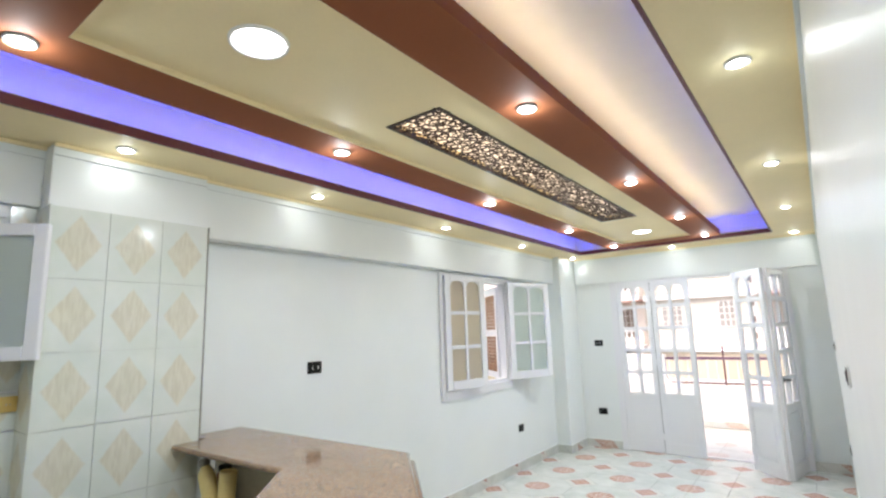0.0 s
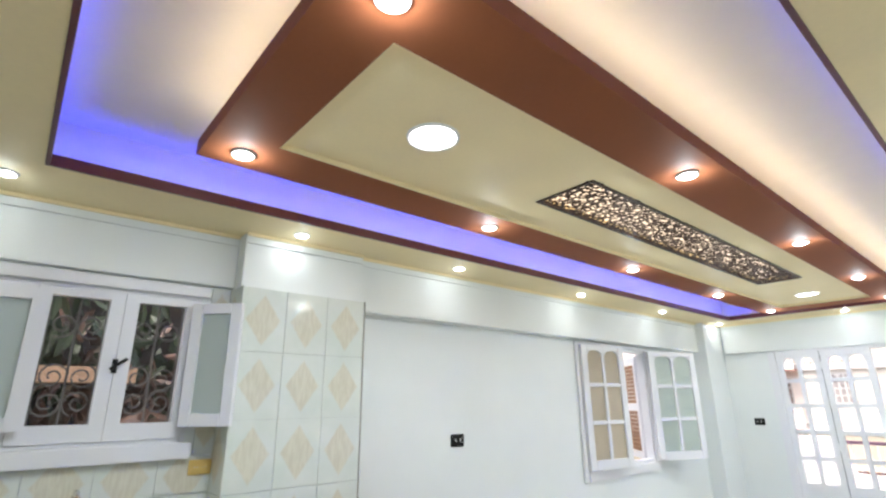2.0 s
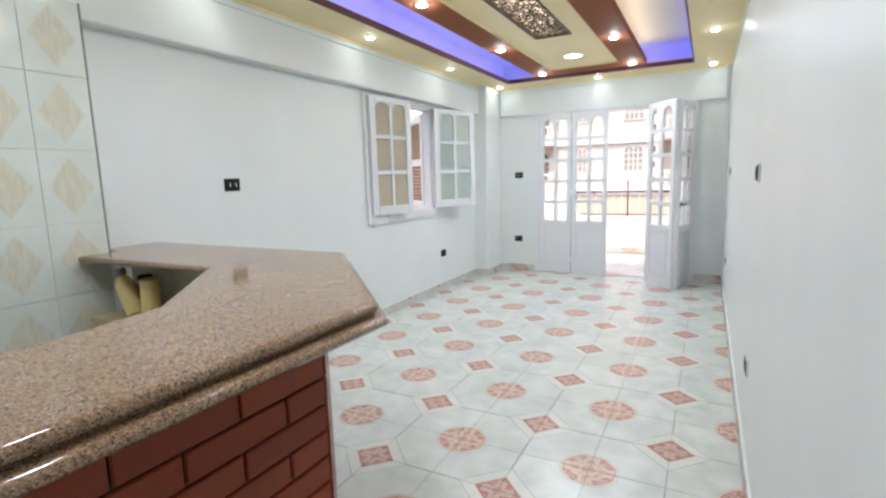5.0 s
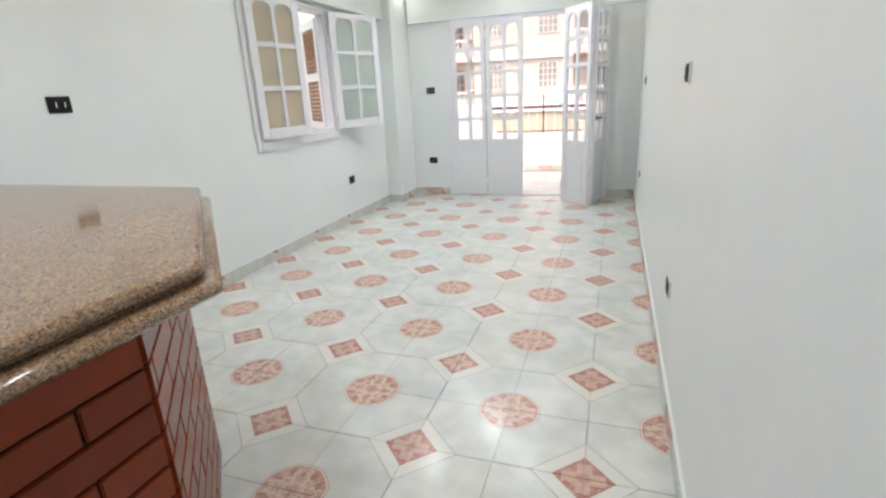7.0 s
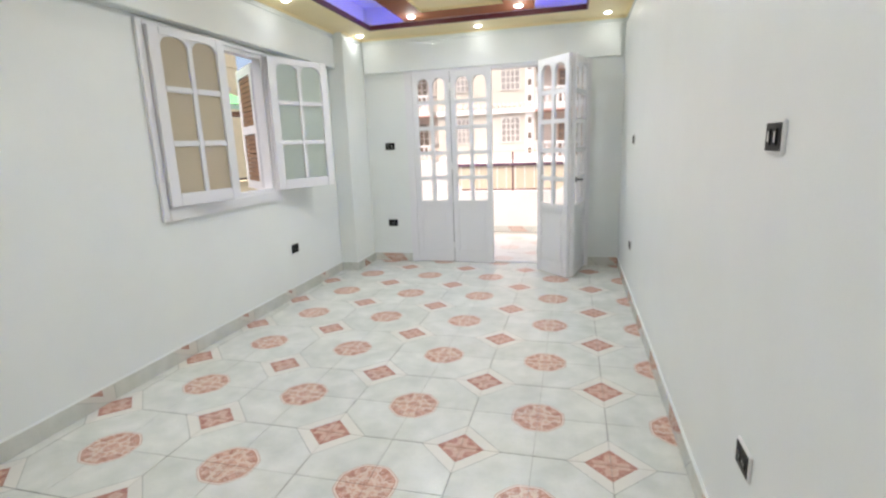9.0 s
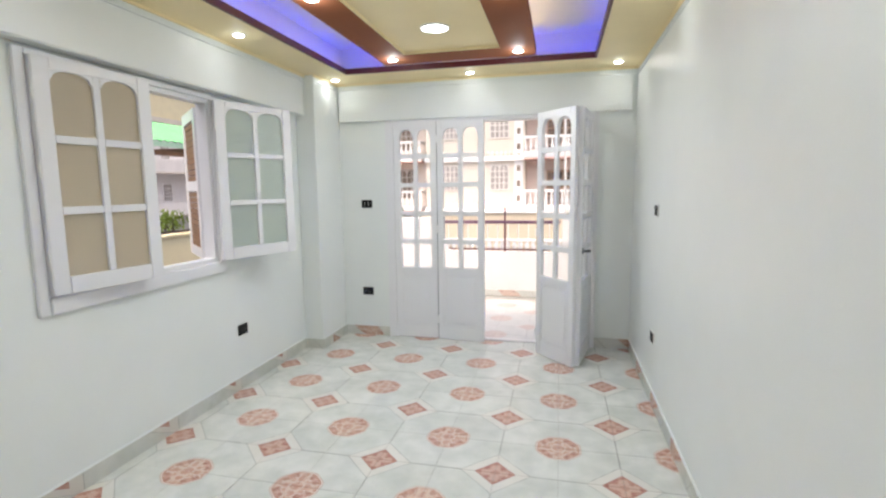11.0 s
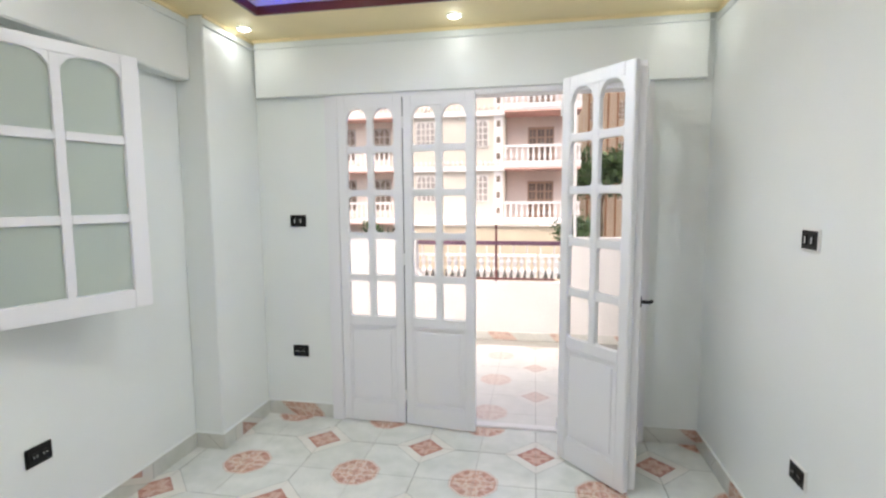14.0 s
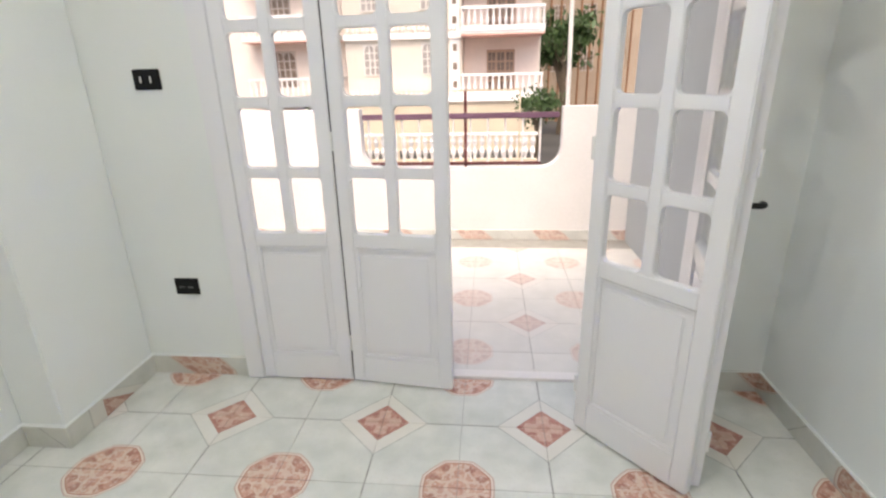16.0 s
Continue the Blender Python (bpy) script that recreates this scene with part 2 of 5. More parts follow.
WALL = plain("white_wall_paint", (0.785, 0.815, 0.80), 0.36, vary=0.02, scale=2.5, bump=0.06, fine=180)
CEILW = plain("ceiling_white", (0.82, 0.82, 0.82), 0.6, vary=0.015, bump=0.03)
YELLOW = plain("ceiling_yellow", (0.88, 0.745, 0.45), 0.6, vary=0.03, scale=3, bump=0.03, spec=0.35)
BROWN = plain("ceiling_brown", (0.26, 0.085, 0.034), 0.72, vary=0.05, scale=3, bump=0.03, spec=0.2)
MAROON = plain("maroon_trim", (0.10, 0.018, 0.022), 0.4, vary=0.05, bump=0.03)
WOODW = plain("white_gloss_paint", (0.78, 0.78, 0.80), 0.28, vary=0.01, scale=1.2, bump=0.04, fine=120)
FLOOR = tile_print("floor_tile_print", X0, Y0)
# same print as indoors, with the balcony's glare mixed into its colour
BALTILE = tile_print("balcony_tile_print", -1.0, 7.63, glare_wash=0.5)
SKIRT = tile_print("skirting_tile_print", X0 + 0.1, Y0 + 0.05, True, 0.22)
WTILE = wall_tile_print("kitchen_tile_print")
GROUT = plain("grout", (0.34, 0.33, 0.30), 0.8, vary=0.1, scale=12)
WGROUT = plain("wall_grout", (0.60, 0.61, 0.57), 0.8, vary=0.1, scale=12)
GRANITE = granite("pink_brown_granite")
BRICK = brick_mat("glazed_red_brick")
MORTAR = plain("black_mortar", (0.015, 0.012, 0.011), 0.8, vary=0.2, scale=20)
GLASS = clear_glass("clear_glass")
FROST = frosted("frosted_glass", (0.72, 0.78, 0.73))
FROSTK = frosted("pale_frosted_glass", (0.74, 0.80, 0.77))
FROSTW = frosted("warm_frosted_glass", (0.72, 0.65, 0.52))
BLACK = plain("black_plastic", (0.010, 0.010, 0.010), 0.45, vary=0.1, spec=0.2)
WPLASTIC = plain("white_plastic", (0.78, 0.78, 0.77), 0.35, vary=0.02)
YPLASTIC = plain("yellowed_plastic", (0.62, 0.44, 0.13), 0.35, vary=0.05)
CHROME = plain("chrome", (0.7, 0.7, 0.72), 0.12, 1.0, vary=0.03)
DARKIRON = plain("dark_bronze_metal", (0.035, 0.018, 0.014), 0.42, 0.4, vary=0.15)
GREYIRON = plain("grey_wrought_iron", (0.36, 0.34, 0.32), 0.5, 0.3, vary=0.15)
LAMPW = glow("downlight_lens", (1.0, 0.98, 0.95), 7.0)
PANELGLOW = glow("round_panel_lens", (1.0, 0.98, 0.95), 2.2)
GRILLEGLOW = glow("grille_backlight", (1.0, 0.72, 0.46), 0.32)
RAILRED = plain("red_brown_rail_paint", (0.13, 0.035, 0.035), 0.4, vary=0.12)
RAILPURPLE = plain("mauve_rail_paint", (0.17, 0.09, 0.14), 0.4, vary=0.1)
EXTW = plain("exterior_white_render", (0.82, 0.79, 0.775), 0.7, vary=0.05, scale=1.5, bump=0.3, fine=40)
# greyer copy of the exterior render, with the side wall's shade in its colour
SHADEDRENDER = plain("shaded_exterior_render", (0.46, 0.49, 0.50), 0.7, vary=0.06, scale=1.5, bump=0.3, fine=40)
WOODB = plain("brown_wood", (0.23, 0.11, 0.05), 0.5, vary=0.25, scale=9)
CREAM = plain("cream_render", (0.66, 0.56, 0.42), 0.8, vary=0.08, scale=0.6, bump=0.3, fine=20)
ASPHALT = plain("asphalt", (0.055, 0.053, 0.05), 0.85, vary=0.2, scale=0.4, bump=0.4, fine=30)

# ---- helpers ----


def box(bm, x0, x1, y0, y1, z0, z1):
    v = [bm.verts.new(c) for c in ((x0, y0, z0), (x1, y0, z0), (x1, y1, z0), (x0, y1, z0), (x0, y0, z1), (x1, y0, z1), (x1, y1, z1), (x0, y1, z1))]
    for f in ((0, 3, 2, 1), (4, 5, 6, 7), (0, 1, 5, 4), (1, 2, 6, 5), (2, 3, 7, 6), (3, 0, 4, 7)):
        bm.faces.new([v[i] for i in f])


def boxes(*lots):
    bm = bmesh.new()
    for b in lots:
        box(bm, *b)
    return bm


def prism(bm, outline, z0, z1, m=Matrix()):
    """A plate from an outline in x and y, between two heights, then moved by m."""
    lo = [bm.verts.new(m @ Vector((x, y, z0))) for x, y in outline]
    hi = [bm.verts.new(m @ Vector((x, y, z1))) for x, y in outline]
    bm.faces.new(lo[::-1])
    bm.faces.new(hi)
    k = len(lo)
    for i in range(k):
        j = (i + 1) % k
        bm.faces.new((lo[i], lo[j], hi[j], hi[i]))


def tube(bm, points, radius, sides=8, closed=False):
    """A round bar along a line of points."""
    pts = [Vector(p) for p in points]
    rings = []
    for i, p in enumerate(pts):
        a, b = pts[max(0, i - 1)], pts[min(len(pts) - 1, i + 1)]
        if closed:
            a, b = pts[i - 1], pts[(i + 1) % len(pts)]
        q = (b - a).to_track_quat("Z", "Y").to_matrix()
        rings.append([bm.verts.new(p + q @ Vector((radius * math.cos(2 * math.pi * s / sides), radius * math.sin(2 * math.pi * s / sides), 0))) for s in range(sides)])
    for i in range(len(rings) - (0 if closed else 1)):
        ra, rb = rings[i], rings[(i + 1) % len(rings)]
        for s in range(sides):
            bm.faces.new((ra[s], ra[(s + 1) % sides], rb[(s + 1) % sides], rb[s]))
    if not closed:
        bm.faces.new(rings[0][::-1])
        bm.faces.new(rings[-1])


def lathe(bm, profile, sides=24, m=Matrix()):
    """A turned shape from (radius, height) pairs."""
    rings = [[bm.verts.new(m @ Vector((r * math.cos(2 * math.pi * s / sides), r * math.sin(2 * math.pi * s / sides), z))) for s in range(sides)] for r, z in profile]
    for a, b in zip(rings, rings[1:]):
        for s in range(sides):
            bm.faces.new((a[s], a[(s + 1) % sides], b[(s + 1) % sides], b[s]))
    bm.faces.new(rings[0][::-1])
    bm.faces.new(rings[-1])


def mesh(name, bm, mat, bevel=0.0, smooth=False):
    if bevel:
        bmesh.ops.bevel(bm, geom=bm.edges[:], offset=bevel, segments=2, affect="EDGES", clamp_overlap=True)
    bmesh.ops.recalc_face_normals(bm, faces=bm.faces[:])
    me = bpy.data.meshes.new(name)
    bm.to_mesh(me)
    bm.free()
    me.materials.append(mat)
    if smooth:
        for f in me.polygons:
            f.use_smooth = True
        me.set_sharp_from_angle(angle=radians(38))
    return me


def solid(name, bm, mat, label="", category="", kind="structure", bevel=0.0, smooth=False, group=""):
    return tagged(new(name, mesh(name, bm, mat, bevel, smooth)), label, category, group, kind)


def thing(name, m, label, category, group="", kind=""):
    ob = new(name)
    ob.empty_display_size = 0.1
    ob.matrix_world = m
    return tagged(ob, label, category, group, kind)


def part(name, bm, mat, parent, label="", bevel=0.0, smooth=False, m=None):
    ob = new(name, mesh(name, bm, mat, bevel, smooth))
    ob.parent = parent
    if m is not None:
        ob.matrix_basis = m
    return tagged(ob, label)


def piece(name, me, parent, m):
    ob = new(name, me)
    ob.parent = parent
    ob.matrix_basis = m
    return ob


# ---- walls ----
WY0, WY1, WZ0, WZ1 = 4.00, 5.27, 1.02, 2.18    # living room window
KY0, KY1, KZ0, KZ1 = -0.42, 0.62, 1.46, 2.20   # kitchen window
DX0, DX1, DZ = -2.392, -0.34, 2.205              # balcony door
T = 0.22
TW_ = 0.085                                    # the thinner wall with the windows
solid("wall_west", boxes((LW - TW_, LW, BW - T, KY0, 0, 3), (LW - TW_, LW, KY1, WY0, 0, 3), (LW - TW_, LW, WY1, FW + T, 0, 3),
      (LW - TW_, LW, KY0, KY1, 0, KZ0), (LW - TW_, LW, KY0, KY1, KZ1, 3), (LW - TW_, LW, WY0, WY1, 0, WZ0), (LW - TW_, LW, WY0, WY1, WZ1, 3)), WALL,
      "long white painted wall with two window openings", "wall")
solid("wall_north", boxes((LW, DX0, FW, FW + T, 0, 3), (DX1, RW, FW, FW + T, 0, 3), (DX0, DX1, FW, FW + T, DZ, 3)), WALL,
      "white painted end wall round the balcony door", "wall")
solid("wall_east", boxes((RW, RW + T, BW - T, FW + T, 0, 3)), WALL, "long plain white satin painted wall", "wall")
solid("wall_south", boxes((LW, RW, BW - T, BW, 0, 3)), WALL, "white painted wall behind the kitchen", "wall")
solid("beam_west", boxes((LW, -2.985, 1.53, 6.46, 2.215, SOF)), WALL, "white painted beam along the wall top", "beam", bevel=0.006)
solid("beam_kitchen", boxes((LW, -3.045, BW, 0.77, 2.27, SOF)), WALL, "shallow white beam above the kitchen window", "beam", bevel=0.004)
solid("beam_pillar_head", boxes((LW, -2.935, 0.77, 1.53, 2.26, SOF)), WALL, "white painted head of the tiled pillar", "beam", bevel=0.004)
solid("pier_north_west", boxes((LW, -2.89, 6.46, FW, 0, SOF)), WALL, "white painted corner pier", "pier", bevel=0.005)
solid("beam_north", boxes((-2.87, -0.06, 6.955, FW, 2.205, SOF)), WALL, "white beam over the balcony door", "beam", bevel=0.004)
solid("pillar_kitchen", boxes((LW, -2.91, 0.77, 1.53, 0, 2.26)), WGROUT, "tiled pillar between kitchen and living room", "pillar")

solid("trim_tile_edge", boxes((-2.916, -2.899, 1.531, 1.5365, 1.07, 2.26)), GROUT, "grey grouted edge of the tiled pillar", "trim")

# thin plaster cornice lines under the soffit
cor, yel = bmesh.new(), bmesh.new()
for x0, x1, y0, y1 in ((-2.985, -2.97, 1.53, 6.46), (-2.935, -2.92, 0.77, 1.53), (-3.045, -3.03, BW, 0.77), (-2.89, -2.875, 6.46, FW), (-2.875, RW, 6.94, 6.955), (RW - 0.015, RW, BW, 6.94)):
    box(cor, x0, x1, y0, y1, 2.514, 2.521)
    box(yel, x0, x1, y0, y1, 2.556, SOF)
solid("cornice", cor, WALL, "thin white plaster line under the yellow soffit", "cornice", bevel=0.002)
solid("trim_soffit", yel, YELLOW, "narrow yellow bead where the soffit meets the walls", "trim", bevel=0.004)

# ---- ceiling ----
solid("ceiling", boxes((LW - T, RW + T, BW - T, FW + T, CEIL, CEIL + 0.15)), CEILW, "white upper ceiling inside the lit cove", "ceiling")
SET = 0.09
solid("ceiling_soffit", boxes((LW, CX0, BW, FW, SOF, SOF + 0.03), (CX1, RW, BW, FW, SOF, SOF + 0.03), (CX0, CX1, BW, CY0, SOF, SOF + 0.03), (CX0, CX1, CY1, FW, SOF, SOF + 0.03)), YELLOW,
      "pale yellow painted soffit round the room", "ceiling")
solid("ceiling_cove", boxes((LW, CX0 - SET, BW, FW, SOF + 0.03, CEIL), (CX1 + SET, RW, BW, FW, SOF + 0.03, CEIL), (CX0 - SET, CX1 + SET, BW, CY0 - SET, SOF + 0.03, CEIL), (CX0 - SET, CX1 + SET, CY1 + SET, FW, SOF + 0.03, CEIL)), CEILW,
      "white inner sides of the lit ceiling cove", "ceiling")
LIP = 0.045
solid("trim_cove", boxes((CX0 - 0.002, CX0 + 0.014, CY0, CY1, SOF - 0.003, SOF + LIP), (CX1 - 0.014, CX1 + 0.002, CY0, CY1, SOF - 0.003, SOF + LIP),
      (CX0 + 0.014, CX1 - 0.014, CY0 - 0.002, CY0 + 0.014, SOF - 0.003, SOF + LIP), (CX0 + 0.014, CX1 - 0.014, CY1 - 0.014, CY1 + 0.002, SOF - 0.003, SOF + LIP)), MAROON,
      "dark maroon lip round the ceiling cove", "trim")
RB, RT = SOF + 0.002, SOF + 0.065
solid("ceiling_frame", boxes((RX0, YX0, RY0, RY1, RB, RT), (YX1, RX1, RY0, RY1, RB, RT), (YX0, YX1, RY0, YY0, RB, RT), (YX0, YX1, YY1, RY1, RB, RT)), BROWN,
      "chocolate brown dropped frame hanging in the cove", "ceiling")
GX0, GX1, GY0, GY1 = -1.652, -1.325, 1.735, 4.70
YZ = SOF + 0.025
solid("ceiling_panel", boxes((YX0, GX0, YY0, YY1, YZ, RT + 0.02), (GX1, YX1, YY0, YY1, YZ, RT + 0.02), (GX0, GX1, YY0, GY0, YZ, RT + 0.02), (GX0, GX1, GY1, YY1, YZ, RT + 0.02),
      (YX0, YX0 + 0.004, YY0, YY1, RB + 0.001, YZ), (YX1 - 0.004, YX1, YY0, YY1, RB + 0.001, YZ), (YX0, YX1, YY0, YY0 + 0.004, RB + 0.001, YZ), (YX0, YX1, YY1 - 0.004, YY1, RB + 0.001, YZ),
      (-1.85, -1.18, 0.62, 6.0, RT + 0.06, CEIL)), YELLOW, "pale yellow panel inside the brown frame", "ceiling")

mx, my = (CX0 + CX1) / 2, (CY0 + CY1) / 2
for x, y, run, turn in ((CX0 - 0.035, my, CY1 - CY0, 90), (CX1 + 0.035, my, CY1 - CY0, -90), (mx, CY0 - 0.035, CX1 - CX0, 180), (mx, CY1 + 0.035, CX1 - CX0, 0)):
    lamp = bpy.data.lights.new("blue_led_strip", "AREA")
    lamp.shape, lamp.size, lamp.size_y, lamp.energy, lamp.color = "RECTANGLE", run, 0.02, BLUE * run / 6.6, (0.0, 0.02, 1.0)
    lamp.spread = radians(115)
    new("blue_led_strip", lamp).matrix_world = pose(x, y, SOF + 0.05, 0, 0, turn) @ pose(0, 0, 0, 170)
mx, my = (RX0 + RX1) / 2, (RY0 + RY1) / 2
for x, y, run, turn in ((RX0 + 0.02, my, RY1 - RY0 - 0.1, 90), (RX1 - 0.02, my, RY1 - RY0 - 0.1, -90), (mx, RY0 + 0.02, RX1 - RX0 - 0.1, 180), (mx, RY1 - 0.02, RX1 - RX0 - 0.1, 0)):
    lamp = bpy.data.lights.new("warm_led_strip", "AREA")
    lamp.shape, lamp.size, lamp.size_y, lamp.energy, lamp.color = "RECTANGLE", run, 0.02, WARM * run / 6.0, (1.0, 0.74, 0.45)
    new("warm_led_strip", lamp).matrix_world = pose(x, y, RT + 0.012, 0, 0, turn) @ pose(0, 0, 0, 168)

# ---- downlights ----


def downlight(m, label, group):
    d = thing("downlight", m, label, "downlight", group)
    bm = bmesh.new()
    lathe(bm, [(0.030, -0.002), (0.034, -0.008), (0.042, -0.009), (0.046, -0.005), (0.046, 0.004), (0.030, 0.004)], 24)
    part("trim_ring", bm, WPLASTIC, d, "satin white trim ring", smooth=True)
    bm = bmesh.new()
    lathe(bm, [(0.012, -0.0145), (0.022, -0.012), (0.0295, -0.006), (0.0295, 0.003)], 24)
    part("lens", bm, LAMPW, d, "glowing white lens")
    return d


spots = [(-2.02, y, RB) for y in (0.43, 1.78, 3.28, 4.79, 6.16)] + [(-1.01, y, RB) for y in (0.43, 1.96, 3.48, 4.94, 6.16)]
edge = [(-2.79, y, SOF) for y in (-1.6, -0.27, 1.03, 2.24, 3.74, 5.24, 6.72)] + [(-0.215, y, SOF) for y in (-0.9, 0.62, 2.13, 3.66, 5.17, 6.72)] + [(-1.49, 6.76, SOF), (-1.5, -0.6, SOF), (-1.5, -1.7, SOF)]
first = None
for x, y, z in spots + edge:
    lab = "small round white downlight in the brown ceiling frame" if (x, y, z) in spots else "small round white downlight in the yellow soffit"
    if first is None:
        first = downlight(pose(x, y, z), lab, "ceiling downlights")
    else:
        tagged(copy_thing(first, pose(x, y, z)), lab)
    lamp = bpy.data.lights.new("downlight_lamp", "SPOT")
    watt = 1.7 if (x, y, z) in spots else 0.06
    spill = 1.45 if (x, y, z) in spots else 0.19
    lamp.energy, lamp.spot_size, lamp.spot_blend, lamp.shadow_soft_size, lamp.color = SPOT * watt, radians(160), 1.0, 0.012, (0.90, 0.98, 1.0)
    new("downlight_lamp", lamp).matrix_world = pose(x, y, z - 0.028)
    lamp = bpy.data.lights.new("downlight_spill", "POINT")
    lamp.energy, lamp.shadow_soft_size, lamp.color = HALO * spill, 0.012, (0.90, 0.98, 1.0)
    new("downlight_spill", lamp).matrix_world = pose(x, y, z - 0.031)


def round_panel(m):
    d = thing("round_ceiling_light", m, "round flat white panel light glowing in the yellow panel", "ceiling light", "round panel lights")
    bm = bmesh.new()
    lathe(bm, [(0.085, -0.004), (0.09, -0.010), (0.098, -0.010), (0.100, 0.0), (0.085, 0.0)], 40)
    part("bezel", bm, WPLASTIC, d, smooth=True)
    bm = bmesh.new()
    lathe(bm, [(0.0848, -0.006), (0.0848, -0.001)], 40)
    part("diffuser", bm, PANELGLOW, d, "glowing white diffuser")
    return d


first = round_panel(pose(-1.485, 0.94, YZ))
copy_thing(first, pose(-1.51, 5.53, YZ))
for x, y in ((-1.485, 0.94), (-1.51, 5.53)):
    lamp = bpy.data.lights.new("panel_lamp", "AREA")
    lamp.shape, lamp.size, lamp.energy, lamp.color = "DISK", 0.17, PANEL_W, (0.92, 0.98, 1.0)
    new("panel_lamp", lamp).matrix_world = pose(x, y, YZ - 0.013)

# ---- pierced grille in the yellow panel ----
gr = thing("ceiling_grille", pose((GX0 + GX1) / 2, (GY0 + GY1) / 2, YZ), "long dark pierced arabesque grille lit from behind", "ceiling grille")
gw, gl = (GX1 - GX0) / 2, (GY1 - GY0) / 2
part("frame", boxes((-gw, -gw + 0.018, -gl, gl, -0.006, 0.012), (gw - 0.018, gw, -gl, gl, -0.006, 0.012), (-gw + 0.018, gw - 0.018, -gl, -gl + 0.018, -0.006, 0.012), (-gw + 0.018, gw - 0.018, gl - 0.018, gl, -0.006, 0.012)), DARKIRON, gr)
part("backlight", boxes((-gw, gw, -gl, gl, 0.045, 0.05)), GRILLEGLOW, gr, "warm glowing panel behind the piercing")


def scroll(bm, cx, cy, r, a0, turns, w, z0, z1):
    """A flat spiral band, wide at its foot and curling in."""
    k = 9
    pts = []
    for i in range(k):
        f = i / (k - 1)
        a, rr = a0 + turns * 2 * math.pi * f, r * (1 - 0.72 * f)
        ww = w * (0.55 + 0.8 * math.sin(math.pi * min(1, f * 1.15)))
        pts.append((cx + rr * math.cos(a), cy + rr * math.sin(a), math.cos(a) * ww, math.sin(a) * ww))
    outer = [(x + u, y + v) for x, y, u, v in pts]
    inner = [(x - u, y - v) for x, y, u, v in pts]
    lo = [bm.verts.new((x, y, z0)) for x, y in outer], [bm.verts.new((x, y, z0)) for x, y in inner]
    hi = [bm.verts.new((x, y, z1)) for x, y in outer], [bm.verts.new((x, y, z1)) for x, y in inner]
    for i in range(k - 1):
        bm.faces.new((lo[0][i], lo[0][i + 1], lo[1][i + 1], lo[1][i]))
        bm.faces.new((lo[0][i], hi[0][i], hi[0][i + 1], lo[0][i + 1]))
        bm.faces.new((lo[1][i], lo[1][i + 1], hi[1][i + 1], hi[1][i]))


rng = random.Random(5)
bm = bmesh.new()
step = 0.052
for iy in range(int(2 * gl / step)):
    for ix in range(6):
        cx, cy = -gw + 0.043 + ix * 0.051 + rng.uniform(-0.006, 0.006), -gl + 0.03 + iy * step + rng.uniform(-0.006, 0.006)
        scroll(bm, cx, cy, 0.034, rng.uniform(0, 6.28), rng.choice((-1, 1)) * rng.uniform(0.8, 1.25), 0.0044, -0.003, 0.003)
for iy in range(int(2 * gl / 0.104)):
    for ix in range(4):
        cx, cy = -gw + 0.045 + ix * 0.083, -gl + 0.05 + iy * 0.104
        a = rng.uniform(0, 3.14)
        prism(bm, [(cx + 0.045 * math.cos(a), cy + 0.045 * math.sin(a)), (cx - 0.006 * math.sin(a), cy + 0.006 * math.cos(a)), (cx - 0.045 * math.cos(a), cy - 0.045 * math.sin(a)), (cx + 0.006 * math.sin(a), cy - 0.006 * math.cos(a))], -0.0025, 0.0025)
part("piercing", bm, DARKIRON, gr, "dark scrolling arabesque cut-out")

# ---- door and window leaves ----


def arch_fill(bm, x0, x1, ztop, rise, y0, y1):
    """The wood between an arched pane head and the rail above it."""
    k, w = 10, x1 - x0
    top = [(x0 + w * i / k, ztop) for i in range(k + 1)]
    low = [(x0 + w * i / k, ztop - rise + rise * math.sqrt(max(0.0, 1 - (2 * i / k - 1) ** 2))) for i in range(k + 1)]
    for i in range(k):
        quad = [low[i], low[i + 1], top[i + 1], top[i]]
        if abs(low[i][1] - top[i][1]) < 1e-6:
            quad = quad[1:]
        elif abs(low[i + 1][1] - top[i + 1][1]) < 1e-6:
            quad = quad[:2] + quad[3:]
        f = [bm.verts.new((x, y0, z)) for x, z in quad]
        b = [bm.verts.new((x, y1, z)) for x, z in quad]
        bm.faces.new(f)
        bm.faces.new(b[::-1])
        bm.faces.new((f[0], f[1], b[1], b[0]))


def bead_ring(x0, x1, z0, z1, edge, r, y):
    """A thin frame round a pane, with rounded inner corners."""
    bm = bmesh.new()
    outer, inner = [], []
    for cx, cz, a0 in ((x1, z1, 0), (x0, z1, 90), (x0, z0, 180), (x1, z0, 270)):
        sx, sz = (1 if cx == x1 else -1), (1 if cz == z1 else -1)
        for i in range(5):
            a = radians(a0 + 22.5 * i)
            inner.append((cx - sx * (edge + r) + r * math.cos(a), cz - sz * (edge + r) + r * math.sin(a)))
            outer.append((cx, cz) if i == 2 else (cx + (0 if (i < 2) == (a0 in (0, 180)) else -sx * (edge + r)), cz + (0 if (i < 2) != (a0 in (0, 180)) else -sz * (edge + r))))
    vs = [[bm.verts.new((x, yy, z)) for x, z in o] for o in (outer, inner) for yy in (-y, y)]
    o0, o1, i0, i1 = vs
    for i in range(len(outer)):
        j = (i + 1) % len(outer)
        bm.faces.new((o0[i], o0[j], i0[j], i0[i]))
        bm.faces.new((o1[j], o1[i], i1[i], i1[j]))
        bm.faces.new((i0[i], i0[j], i1[j], i1[i]))
    bmesh.ops.remove_doubles(bm, verts=bm.verts[:], dist=1e-5)
    return bm


